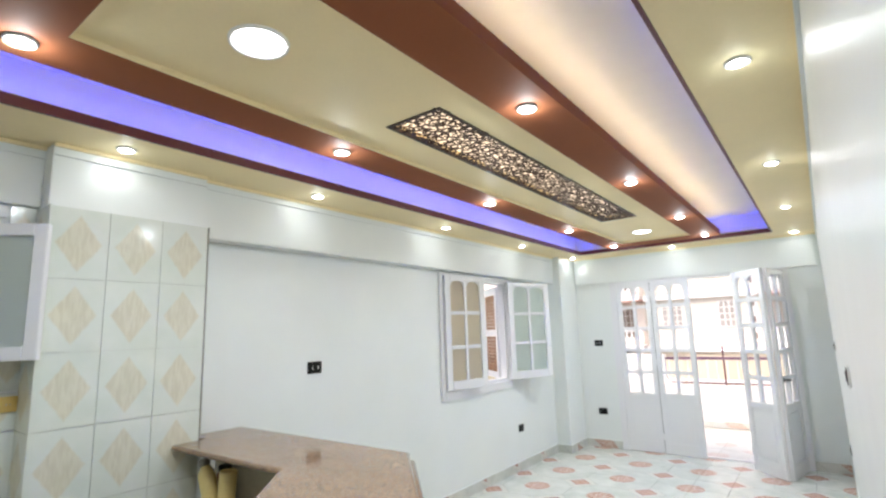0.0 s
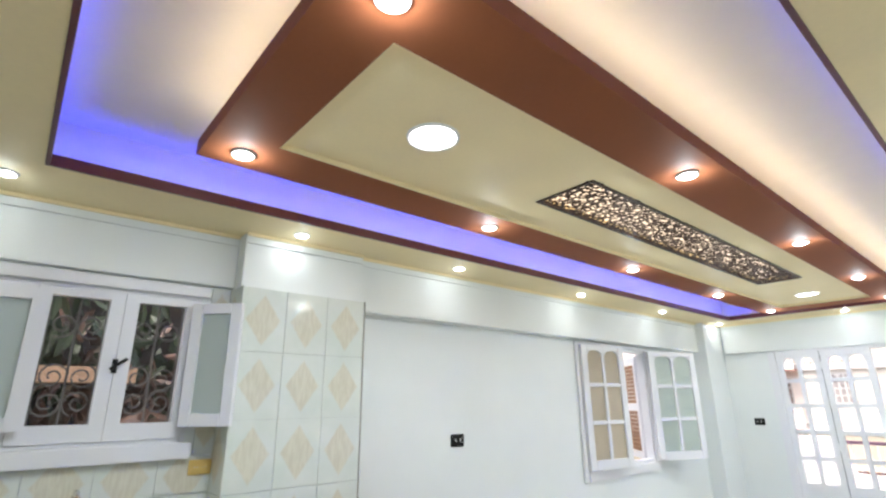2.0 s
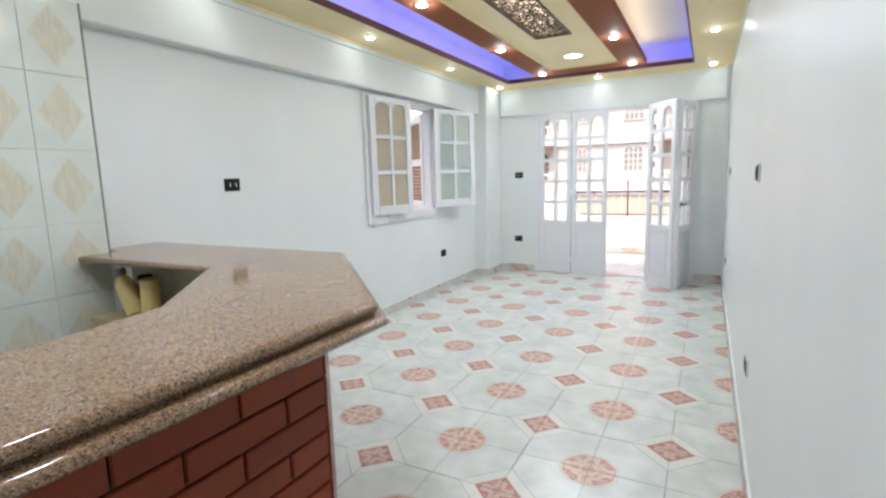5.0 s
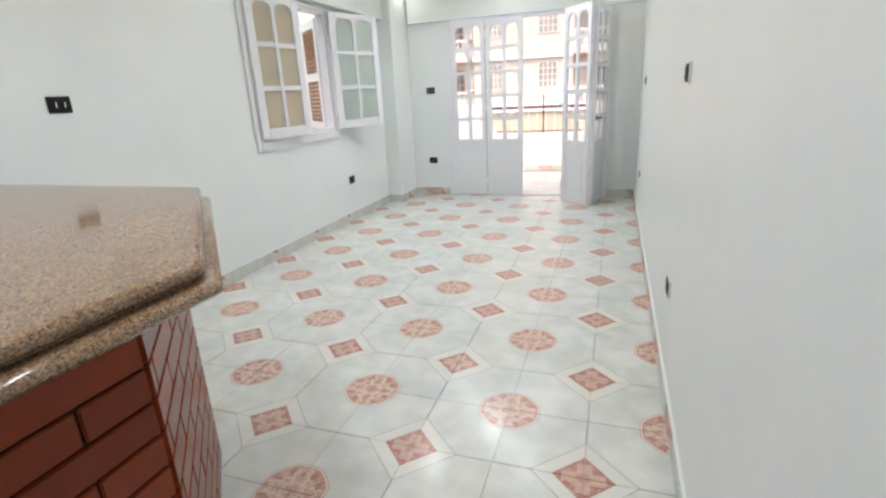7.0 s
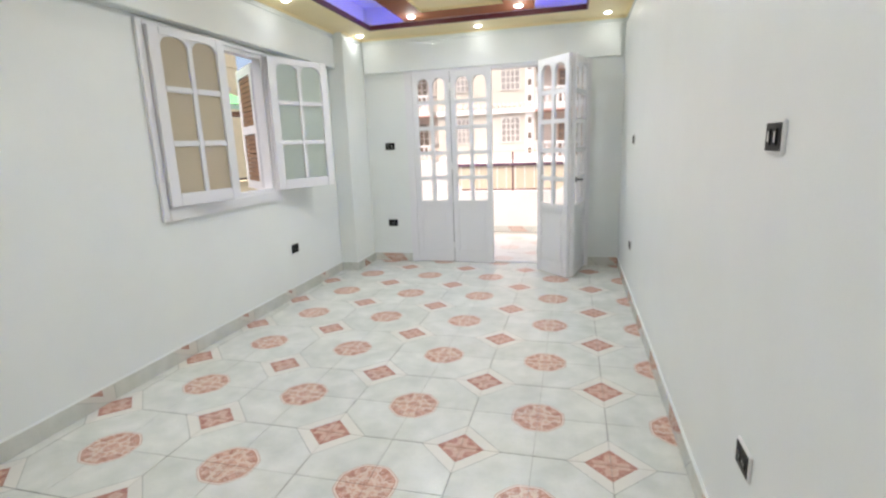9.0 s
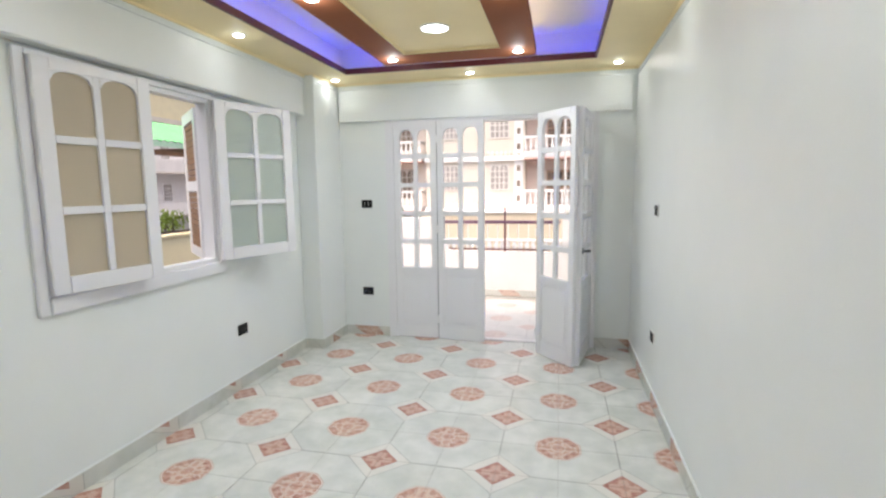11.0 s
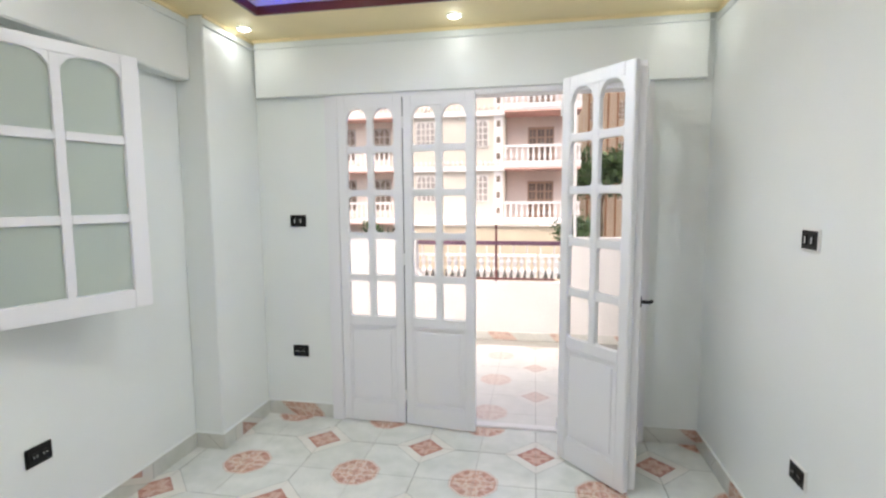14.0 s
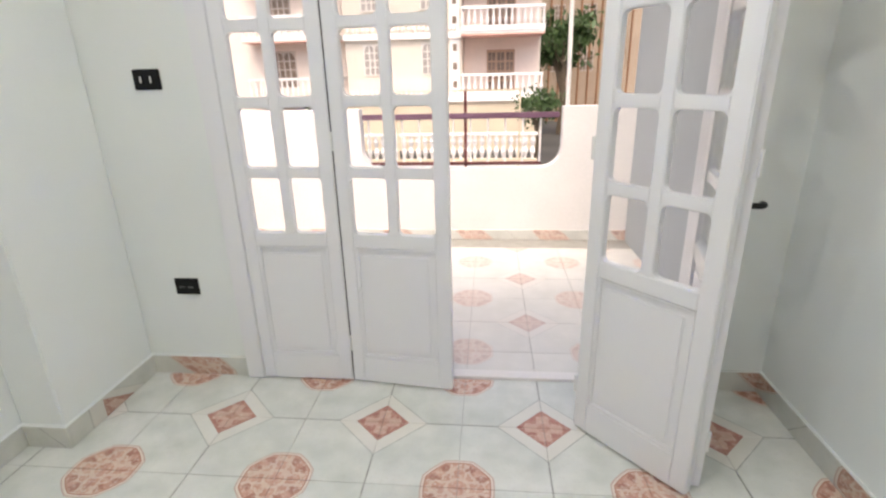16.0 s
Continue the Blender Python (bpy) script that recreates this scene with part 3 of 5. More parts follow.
def leaf(name, m, w, h, rows, z0, z1, stile, glass, label, category, group, rise=0.0, panel=False, t=0.038, bar=0.026, parent=None):
    """A glazed leaf hinged at its origin: stiles, rails, glazing bars, two columns of panes."""
    d = thing(name, m, label, category, group) if parent is None else parent
    part("stile", boxes((0, stile, -t / 2, t / 2, 0, h)), WOODW, d, bevel=0.004)
    part("stile", boxes((w - stile, w, -t / 2, t / 2, 0, h)), WOODW, d, bevel=0.004)
    part("top_rail", boxes((stile, w - stile, -t / 2, t / 2, z1, h)), WOODW, d, bevel=0.003)
    if panel:
        part("bottom_rail", boxes((stile, w - stile, -t / 2, t / 2, 0, 0.13)), WOODW, d, bevel=0.003)
        part("lock_rail", boxes((stile, w - stile, -t / 2, t / 2, z0 - 0.06, z0)), WOODW, d, bevel=0.003)
        bm = boxes((stile - 0.004, w - stile + 0.004, -0.008, 0.008, 0.125, z0 - 0.055), (stile + 0.035, w - stile - 0.035, -0.014, 0.014, 0.165, z0 - 0.095))
        part("raised_panel", bm, WOODW, d, bevel=0.004)
        bm = bmesh.new()
        for y in (-1, 1):
            for a0, a1, b0, b1 in ((stile, stile + 0.014, 0.13, z0 - 0.06), (w - stile - 0.014, w - stile, 0.13, z0 - 0.06), (stile + 0.014, w - stile - 0.014, 0.13, 0.144), (stile + 0.014, w - stile - 0.014, z0 - 0.074, z0 - 0.06)):
                box(bm, a0, a1, min(y * 0.006, y * 0.0165), max(y * 0.006, y * 0.0165), b0, b1)
        part("moulding", bm, WOODW, d, bevel=0.003)
    else:
        part("bottom_rail", boxes((stile, w - stile, -t / 2, t / 2, 0, z0)), WOODW, d, bevel=0.003)
    for z in (0.16, h * 0.5, h - 0.20):
        bm = bmesh.new()
        tube(bm, [(-0.004, -t / 2, z), (-0.004, -t / 2, z + 0.075)], 0.006, 8)
        part("hinge", bm, WPLASTIC, d)
    pw, ph = (w - 2 * stile - bar) / 2, (z1 - z0 - (rows - 1) * bar) / rows
    part("glazing_bar", boxes((w / 2 - bar / 2, w / 2 + bar / 2, -t * 0.42, t * 0.42, z0, z1)), WOODW, d, bevel=0.003)
    for r in range(1, rows):
        zz = z0 + r * (ph + bar) - bar
        for c in range(2):
            xx = stile + c * (pw + bar)
            part("glazing_bar", boxes((xx, xx + pw, -t * 0.40, t * 0.40, zz, zz + bar)), WOODW, d, bevel=0.003)
    if rise:
        for c in range(2):
            xx = stile + c * (pw + bar)
            bm = bmesh.new()
            arch_fill(bm, xx, xx + pw, z1 + 0.002, rise, -t * 0.42, t * 0.42)
            part("arched_head", bm, WOODW, d)
    for r in range(rows):
        for c in range(2):
            xx, zz = stile + c * (pw + bar), z0 + r * (ph + bar)
            if panel:
                part("glazing_bead", bead_ring(xx, xx + pw, zz, zz + ph, 0.001, 0.022, t * 0.34), WOODW, d)
            ob = part("pane", boxes((xx - 0.003, xx + pw + 0.003, -0.002, 0.002, zz - 0.003, zz + ph + 0.003)), glass, d)
            ob.visible_shadow = glass is not GLASS
    return d


def aim(a, b, z):
    """The pose at a, with x pointing to b."""
    return pose(a[0], a[1], z, 0, 0, math.degrees(math.atan2(b[1] - a[1], b[0] - a[0])))


fr = thing("door_1", pose((DX0 + DX1) / 2, FW, 0), "white painted frame of the folding balcony door", "door frame", kind="structure")
dw = (DX1 - DX0) / 2
part("jamb", boxes((-dw, -dw + 0.086, -0.03, 0.10, 0, DZ)), WOODW, fr, bevel=0.004)
part("jamb", boxes((dw - 0.05, dw, -0.03, 0.10, 0, DZ)), WOODW, fr, bevel=0.004)
part("head", boxes((-dw + 0.086, dw - 0.05, -0.03, 0.10, DZ - 0.035, DZ)), WOODW, fr, bevel=0.004)
part("threshold", boxes((-dw + 0.086, dw - 0.05, 0.022, 0.085, -0.03, 0.010)), EXTW, fr, "pale marble threshold", bevel=0.003)
LH = 2.165
door_args = dict(h=LH, rows=5, z0=0.73, z1=2.10, stile=0.058, bar=0.040, glass=GLASS, category="door", group="folding balcony door leaves", rise=0.08, panel=True)
ax, ay = (-2.302, 6.985), (-1.862, 6.982)
leaf("door_leaf", aim(ax, ay, 0.012), 0.436, label="closed white wooden door leaf with ten arched panes", **door_args)
bx, by = (-1.858, 6.982), (-1.385, 6.925)
mid_leaf = leaf("door_leaf", aim(bx, by, 0.012), 0.475, label="closed white wooden door leaf beside the opening", **door_args)
# black strip added as the shadow line where the two leaves overlap
part("seam_shadow", boxes((-0.0065, -0.0005, -0.012, 0.012, 0.0, LH)), BLACK, mid_leaf, "dark strip standing in for the shadow between the leaves")
open_leaf = leaf("door_leaf", aim((-0.865, 6.715), (-0.548, 6.365), 0.012), 0.47, label="open white folding door leaf standing into the room", **door_args)
back_leaf = leaf("door_leaf", aim((-0.518, 6.400), (-0.395, 6.965), 0.012), 0.55, label="open white folding door leaf hinged to the frame", **door_args)
bm = bmesh.new()
tube(bm, [(0.06, -0.018, 0.985), (0.06, -0.05, 0.985), (0.063, -0.062, 0.985), (0.075, -0.07, 0.985), (0.105, -0.072, 0.983)], 0.009)
box(bm, 0.045, 0.075, -0.024, -0.018, 0.96, 1.01)
part("door_handle", bm, BLACK, back_leaf, "black lever handle", smooth=True)

# living room window
wf = thing("window_1", pose(LW, (WY0 + WY1) / 2, WZ0), "white wooden window frame in the long wall", "window", kind="structure")
hw, hh = (WY1 - WY0) / 2, WZ1 - WZ0
bm = boxes((-0.08, 0.0, -hw, -hw + 0.04, 0, hh), (-0.08, 0.0, hw - 0.04, hw, 0, hh), (-0.08, 0.0, -hw + 0.04, hw - 0.04, hh - 0.04, hh), (-0.08, 0.0, -hw + 0.04, hw - 0.04, 0, 0.04))
part("frame", bm, WOODW, wf)
bm = boxes((0.001, 0.022, -hw - 0.04, -hw + 0.012, -0.07, hh + 0.018), (0.001, 0.022, hw - 0.012, hw + 0.055, -0.07, hh + 0.018), (0.001, 0.022, -hw + 0.012, hw - 0.012, hh - 0.012, hh + 0.018))
part("architrave", bm, WOODW, wf, bevel=0.004)
part("window_sill", boxes((0.001, 0.03, -hw + 0.012, hw - 0.012, -0.07, 0.012)), WOODW, wf, bevel=0.005)
win_args = dict(h=1.125, rows=3, z0=0.085, z1=1.075, stile=0.078, glass=FROST, category="window shutter", group="window shutters", rise=0.055, bar=0.038)
leaf("window_leaf", aim((-3.050, 4.018), (-2.965, 4.62), WZ0 + 0.022), 0.60, label="white wooden casement with beige frosted panes, slightly ajar", **dict(win_args, glass=FROSTW))
leaf("window_leaf", aim((-3.035, 5.25), (-2.80, 5.86), WZ0 + 0.02), 0.645, label="white wooden casement with frosted panes, swung wide open", **win_args)
sh = thing("outer_shutter", aim((LW - TW_ - 0.02, 5.262), (LW - TW_ - 0.50, 5.70), WZ0 + 0.02), "white framed outside shutter with brown panels, open", "shutter")
part("stile", boxes((0, 0.07, -0.018, 0.018, 0, 1.08)), WOODW, sh)
part("stile", boxes((0.50, 0.57, -0.018, 0.018, 0, 1.08)), WOODW, sh)
for z0, z1 in ((0, 0.07), (0.50, 0.57), (1.0, 1.08)):
    part("rail", boxes((0.07, 0.50, -0.018, 0.018, z0, z1)), WOODW, sh)
for z0, k in ((0.075, 10), (0.575, 10)):
    for i in range(k):
        part("slat", boxes((0.07, 0.50, -0.010, 0.010, z0 + i * 0.042, z0 + 0.036 + i * 0.042)), WOODB, sh)

# ---- switches and sockets ----


def switch(name, m, w, h, n_mod, label, plate=WPLASTIC, module=BLACK):
    """A wall plate facing +x of its own axes."""
    s = thing(name, m, label, "socket" if "socket" in name else "switch", "wall plates")
    part("plate", boxes((0, 0.009, -w / 2, w / 2, -h / 2, h / 2)), plate, s, bevel=0.003)
    part("insert", boxes((0.006, 0.011, -w / 2 + 0.008, w / 2 - 0.008, -h / 2 + 0.008, h / 2 - 0.008)), module, s, "black insert", bevel=0.001)
    for i in range(n_mod):
        c = (i - (n_mod - 1) / 2) * (w - 0.03) / max(1, n_mod)
        if "socket" in name:
            bm = boxes((0.010, 0.0135, c - 0.014, c + 0.014, -0.016, 0.016))
            part("module", bm, module, s, bevel=0.001)
            part("contacts", boxes((0.0132, 0.0142, c - 0.009, c - 0.005, -0.004, 0.004), (0.0132, 0.0142, c + 0.005, c + 0.009, -0.004, 0.004)), CHROME, s)
        else:
            part("rocker", boxes((0.010, 0.015, c - 0.010, c + 0.010, -0.020, 0.020)), module, s, bevel=0.0015)
            part("indicator", boxes((0.0148, 0.0155, c - 0.003, c + 0.003, -0.013, 0.013)), WPLASTIC, s)
    return s


switch("wall_switch", pose(LW, 2.455, 1.383), 0.125, 0.085, 2, "black double switch on the long white wall", BLACK)
switch("wall_socket", pose(LW, 5.485, 0.462), 0.115, 0.082, 2, "low black socket under the window", BLACK)
switch("wall_switch", pose(-2.615, FW, 1.383, 0, 0, -90), 0.115, 0.08, 2, "black switch beside the balcony door", BLACK)
switch("wall_socket", pose(-2.628, FW, 0.470, 0, 0, -90), 0.115, 0.08, 2, "low black socket beside the balcony door", BLACK)
switch("wall_switch", pose(RW, 2.774, 1.372, 0, 0, 180), 0.115, 0.085, 2, "black switch in a white plate")
switch("wall_socket", pose(RW, 2.774, 0.467, 0, 0, 180), 0.115, 0.085, 2, "low black socket in a white plate")
switch("wall_switch", pose(RW, 5.853, 1.366, 0, 0, 180), 0.12, 0.085, 2, "black switch near the balcony door in a white plate")
switch("wall_socket", pose(RW, 5.835, 0.47, 0, 0, 180), 0.12, 0.085, 2, "low black socket near the balcony door")
switch("kitchen_socket", pose(LW + 0.012, 0.708, 1.350), 0.108, 0.07, 2, "yellowed plastic double socket on kitchen tiles", YPLASTIC, YPLASTIC)

# ---- bar counter ----
TOP = [(LW, 1.903), (LW, 1.53), (-2.905, 1.53), (-2.905, 1.355), (-1.97, 1.365), (-1.555, 0.90), (-1.515, 0.66), (-1.50, -0.62), (-0.995, -0.62), (-0.99, 0.33), (-0.974, 1.184), (-1.664, 1.903)]


def inset(outline, d):
    """The outline moved inwards by d (it runs anticlockwise)."""
    out = []
    k = len(outline)
    for i in range(k):
        a, b, c = (Vector(outline[(i + j) % k]) for j in (-1, 0, 1))
        n1, n2 = Vector((-(b - a).y, (b - a).x)).normalized(), Vector((-(c - b).y, (c - b).x)).normalized()
        out.append(b + (n1 + n2) * d / (1 + n1.dot(n2)))
    return out


bar = thing("bar_counter", pose(-1.3, 0.8, 0), "angled bar counter with granite top over red brick", "bar counter")
bm = bmesh.new()
rings = []
LOW = TOP[:3] + [(-2.905, 1.57), (-1.80, 1.57), (-1.38, 1.03), (-1.36, 0.66), (-1.36, -0.62)] + TOP[8:]
for d, z in ((0.040, 1.000), (0.012, 1.001), (0.002, 1.005), (-0.004, 1.012), (-0.004, 1.020), (0.002, 1.028), (0.012, 1.032), (0.042, 1.033), (0.043, 1.041), (0.028, 1.042), (0.023, 1.046), (0.021, 1.053), (0.023, 1.061), (0.028, 1.067), (0.034, 1.0695), (0.040, 1.070), (0.050, 1.0702)):
    rings.append([bm.verts.new((x + 1.3, y - 0.8, z)) for x, y in inset(LOW if z < 1.035 else TOP, d)])
for a, b in zip(rings, rings[1:]):
    for i in range(len(a)):
        j = (i + 1) % len(a)
        bm.faces.new((a[i], a[j], b[j], b[i]))
bm.faces.new(rings[-1])
bm.faces.new(rings[0][::-1])
part("worktop", bm, GRANITE, bar, "speckled pink-brown granite top with a rolled edge", smooth=True)
core = [(-2.90, 1.74), (-2.90, 1.64), (-1.745, 1.64), (-1.29, 1.12), (-1.31, -0.55), (-1.20, -0.55), (-1.195, 0.33), (-1.19, 1.155), (-1.70, 1.74)]
bm = bmesh.new()
prism(bm, [(x + 1.3, y - 0.8) for x, y in core], 0, 0.999)
base = part("base", bm, MORTAR, bar, "dark mortared base wall")
part("shelf", boxes((-2.90 + 1.3, -1.95 + 1.3, 1.40 - 0.8, 1.628 - 0.8, 0.735, 0.763)), plain("yellow_marble", (0.55, 0.44, 0.24), 0.3, vary=0.15, scale=9), bar, "yellowish marble shelf", bevel=0.004)
part("shelf_leg", boxes((-1.98 + 1.3, -1.95 + 1.3, 1.40 - 0.8, 1.628 - 0.8, 0, 0.733)), WGROUT, bar)

part("niche_back", boxes((-2.90 + 1.3, -1.76 + 1.3, 1.630 - 0.8, 1.639 - 0.8, 0, 0.998)), plain("niche_plaster", (0.62, 0.60, 0.50), 0.7, vary=0.08), bar, "pale plastered niche back")


def bottle(m, label, capped=True):
    b = thing("bottle", m, label, "bottle", "bottles on the bar shelf")
    bm = bmesh.new()
    if capped:
        lathe(bm, [(0.034, 0), (0.041, 0.008), (0.042, 0.145), (0.039, 0.165), (0.024, 0.192), (0.020, 0.198)], 20)
    else:
        lathe(bm, [(0.036, 0), (0.042, 0.006), (0.043, 0.19), (0.041, 0.193), (0.037, 0.187)], 20)
    part("body", bm, YELLOWP, b, smooth=True)
    if capped:
        bm = bmesh.new()
        lathe(bm, [(0.023, 0.198), (0.028, 0.202), (0.028, 0.228), (0.020, 0.234)], 16)
        part("cap", bm, GREYIRON, b, "grey cap", smooth=True)
    return b


YELLOWP = plain("yellow_plastic", (0.82, 0.66, 0.28), 0.35, vary=0.06)
bottle(pose(-2.66, 1.49, 0.779, 0, -20, 10), "yellow plastic bottle leaning on the bar shelf")
bottle(pose(-2.555, 1.50, 0.768, 0, 5, 0), "open topped yellow plastic tub on the bar shelf", False)
jar = thing("red_jar", pose(-2.70, 1.575, 0.764), "dark red jar behind the yellow bottles", "jar")
bm = bmesh.new()
lathe(bm, [(0.03, 0), (0.042, 0.01), (0.046, 0.10), (0.04, 0.15), (0.03, 0.16)], 20)
part("body", bm, plain("dark_red_plastic", (0.16, 0.015, 0.02), 0.3), jar, smooth=True)
bm = bmesh.new()
lathe(bm, [(0.032, 0.16), (0.034, 0.165), (0.034, 0.185), (0.028, 0.19)], 16)
part("lid", bm, BLACK, jar, "black lid", smooth=True)

# ---- kitchen ----
sink = thing("kitchen_sink", pose(-2.85, 0.1, 0), "cream marble sink unit under the kitchen window", "sink")
STONE = plain("cream_marble", (0.66, 0.58, 0.45), 0.25, vary=0.1, scale=7)
PEACH = plain("peach_enamel", (0.62, 0.36, 0.19), 0.2, vary=0.04)
bm = bmesh.new()


def rounded(cx, cy, w, h, r, k=6):
    pts = []
    for sx, sy, a0 in ((1, 1, 0), (-1, 1, 90), (-1, -1, 180), (1, -1, 270)):
        for i in range(k + 1):
            a = radians(a0 + 90 * i / k)
            pts.append((cx + sx * (w / 2 - r) + r * math.cos(a), cy + sy * (h / 2 - r) + r * math.sin(a)))
    return pts


def frame_plate(bm, outer, holes_pts, z0, z1):
    """A plate with one hole; both outlines have the same number of points."""
    k = len(outer)
    vs = [[bm.verts.new((x, y, z)) for x, y in o] for o in (outer, holes_pts) for z in (z0, z1)]
    o0, o1, i0, i1 = vs
    for i in range(k):
        j = (i + 1) % k
        bm.faces.new((o1[i], o1[j], i1[j], i1[i]))
        bm.faces.new((o0[j], o0[i], i0[i], i0[j]))
        bm.faces.new((o0[i], o0[j], o1[j], o1[i]))
        bm.faces.new((i0[j], i0[i], i1[i], i1[j]))


frame_plate(bm, rounded(0.0, 0.10, 0.46, 0.92, 0.012), rounded(0.01, 0.20, 0.32, 0.56, 0.12), 0.865, 0.905)
part("top", bm, STONE, sink, smooth=True)
bm = bmesh.new()
a, b = rounded(0.01, 0.20, 0.318, 0.558, 0.119), rounded(0.01, 0.20, 0.24, 0.46, 0.09)
va = [bm.verts.new((x, y, 0.90)) for x, y in a]
vb = [bm.verts.new((x, y, 0.74)) for x, y in b]
for i in range(len(a)):
    j = (i + 1) % len(a)
    bm.faces.new((va[i], va[j], vb[j], vb[i]))
bm.faces.new(vb)
part("bowl", bm, PEACH, sink, "peach enamel bowl", smooth=True)
part("base_cabinet", boxes((-0.225, 0.20, -0.35, 0.54, 0, 0.864)), plain("cream_cabinet", (0.6, 0.54, 0.42), 0.5, vary=0.06), sink)
tap = thing("mixer_tap", pose(LW + 0.012, 0.20, 1.20), "chrome wall mixer tap with two cross handles", "tap")
bm = bmesh.new()
tube(bm, [(0.045, -0.09, 0), (0.045, 0.09, 0)], 0.020, 12)
for s in (-0.075, 0.075):
    tube(bm, [(0, s, 0), (0.045, s, 0)], 0.024, 12)
part("body", bm, CHROME, tap, smooth=True)
bm = bmesh.new()
tube(bm, [(0.045, 0, 0), (0.048, 0, 0.05), (0.065, 0, 0.085), (0.11, 0, 0.10), (0.16, 0, 0.085), (0.18, 0, 0.05)], 0.012)
part("spout", bm, CHROME, tap, smooth=True)
for s in (-0.075, 0.075):
    bm = bmesh.new()
    e = 0.06 if s > 0 else -0.06
    tube(bm, [(0.045, s, 0), (0.045, s + e * 0.4, 0)], 0.014, 12)
    tube(bm, [(0.045, s + e * 0.4, 0), (0.045, s + e, 0)], 0.026, 12)
    part("handle", bm, CHROME, tap, smooth=True)

kf = thing("window_2", pose(LW, (KY0 + KY1) / 2, KZ0), "white wooden kitchen window with two narrow panes", "window", kind="structure")
kw, kh = (KY1 - KY0) / 2, KZ1 - KZ0
part("frame", boxes((-0.08, 0.004, -kw, -kw + 0.022, 0, kh), (-0.08, 0.004, kw - 0.022, kw, 0, kh), (-0.08, 0.004, -kw + 0.022, kw - 0.022, kh - 0.02, kh), (-0.08, 0.004, -kw + 0.022, kw - 0.022, 0, 0.03)), WOODW, kf, bevel=0.003)
part("window_sill", boxes((0.013, 0.05, -kw - 0.05, kw + 0.025, -0.065, 0.010)), WOODW, kf, bevel=0.005)
part("architrave", boxes((0.013, 0.03, -kw - 0.05, kw + 0.03, kh, kh + 0.055)), WOODW, kf, bevel=0.004)
for a0, p0, p1, a1 in ((-0.497, -0.44, -0.235, -0.178), (-0.176, -0.120, 0.108, 0.168), (0.170, 0.230, 0.448, 0.497)):
    s = part("sash", boxes((-0.035, 0.012, a0, p0, 0.031, kh - 0.021), (-0.035, 0.012, p1, a1, 0.031, kh - 0.021), (-0.035, 0.012, p0, p1, 0.682, kh - 0.021), (-0.035, 0.012, p0, p1, 0.031, 0.107)), WOODW, kf)
    ob = part("pane", boxes((-0.014, -0.010, p0 - 0.004, p1 + 0.004, 0.103, 0.686)), GLASS, s)
    ob.visible_shadow = False
bm = bmesh.new()
box(bm, 0.012, 0.018, 0.157, 0.179, 0.335, 0.40)
tube(bm, [(0.016, 0.168, 0.37), (0.042, 0.168, 0.37), (0.047, 0.180, 0.378), (0.048, 0.212, 0.402)], 0.008)
tube(bm, [(0.044, 0.168, 0.37), (0.046, 0.148, 0.352)], 0.007)
part("handle", bm, BLACK, kf, "black window handle", smooth=True)


def frosted_leaf(m, w, h, label):
    d = thing("window_leaf", m, label, "window shutter", "kitchen window shutters")
    st = 0.055
    part("stile", boxes((0, st, -0.017, 0.017, 0, h)), WOODW, d, bevel=0.003)
    part("stile", boxes((w - st, w, -0.017, 0.017, 0, h)), WOODW, d, bevel=0.003)
    part("rail", boxes((st, w - st, -0.017, 0.017, 0, 0.06)), WOODW, d, bevel=0.003)
    part("rail", boxes((st, w - st, -0.017, 0.017, h - 0.055, h)), WOODW, d, bevel=0.003)
    part("pane", boxes((st - 0.004, w - st + 0.004, -0.002, 0.002, 0.056, h - 0.05)), FROSTK, d)
    return d


frosted_leaf(aim((-3.03, 0.575), (-2.885, 0.725), KZ0 + 0.085), 0.265, 0.61, "white framed frosted shutter swung against the pillar")
frosted_leaf(aim((-3.038, -0.335), (-3.030, -0.03), KZ0 + 0.085), 0.30, 0.61, "white framed frosted shutter closed over the window")

GRILLEIRON = plain("dull_wrought_iron", (0.15, 0.135, 0.12), 0.6, 0.2, vary=0.2)
# wrought iron window grille
wg = thing("window_grille", pose(LW - 0.115, (KY0 + KY1) / 2, KZ0), "grey wrought iron scroll grille outside the window", "grille")


def spiral(cy, cz, r, a0, turns, k=22):
    return [(0, cy + r * (1 - 0.8 * i / k) * math.cos(a0 + turns * 6.2832 * i / k), cz + r * (1 - 0.8 * i / k) * math.sin(a0 + turns * 6.2832 * i / k)) for i in range(k + 1)]


for i in range(9):
    bm = bmesh.new()
    y = -kw + 0.06 + i * (2 * kw - 0.12) / 8
    tube(bm, [(0, y, 0), (0, y, kh)], 0.006, 6)
    part("bar", bm, GRILLEIRON, wg)
    if i < 8:
        for cz, a in ((0.20, 0.4), (0.32, 3.5), (0.56, 1.2)):
            bm = bmesh.new()
            tube(bm, spiral(y + 0.06, cz, 0.062, a + i, 1.6 if i % 2 else -1.6), 0.005, 6)
            part("scroll", bm, GRILLEIRON, wg)

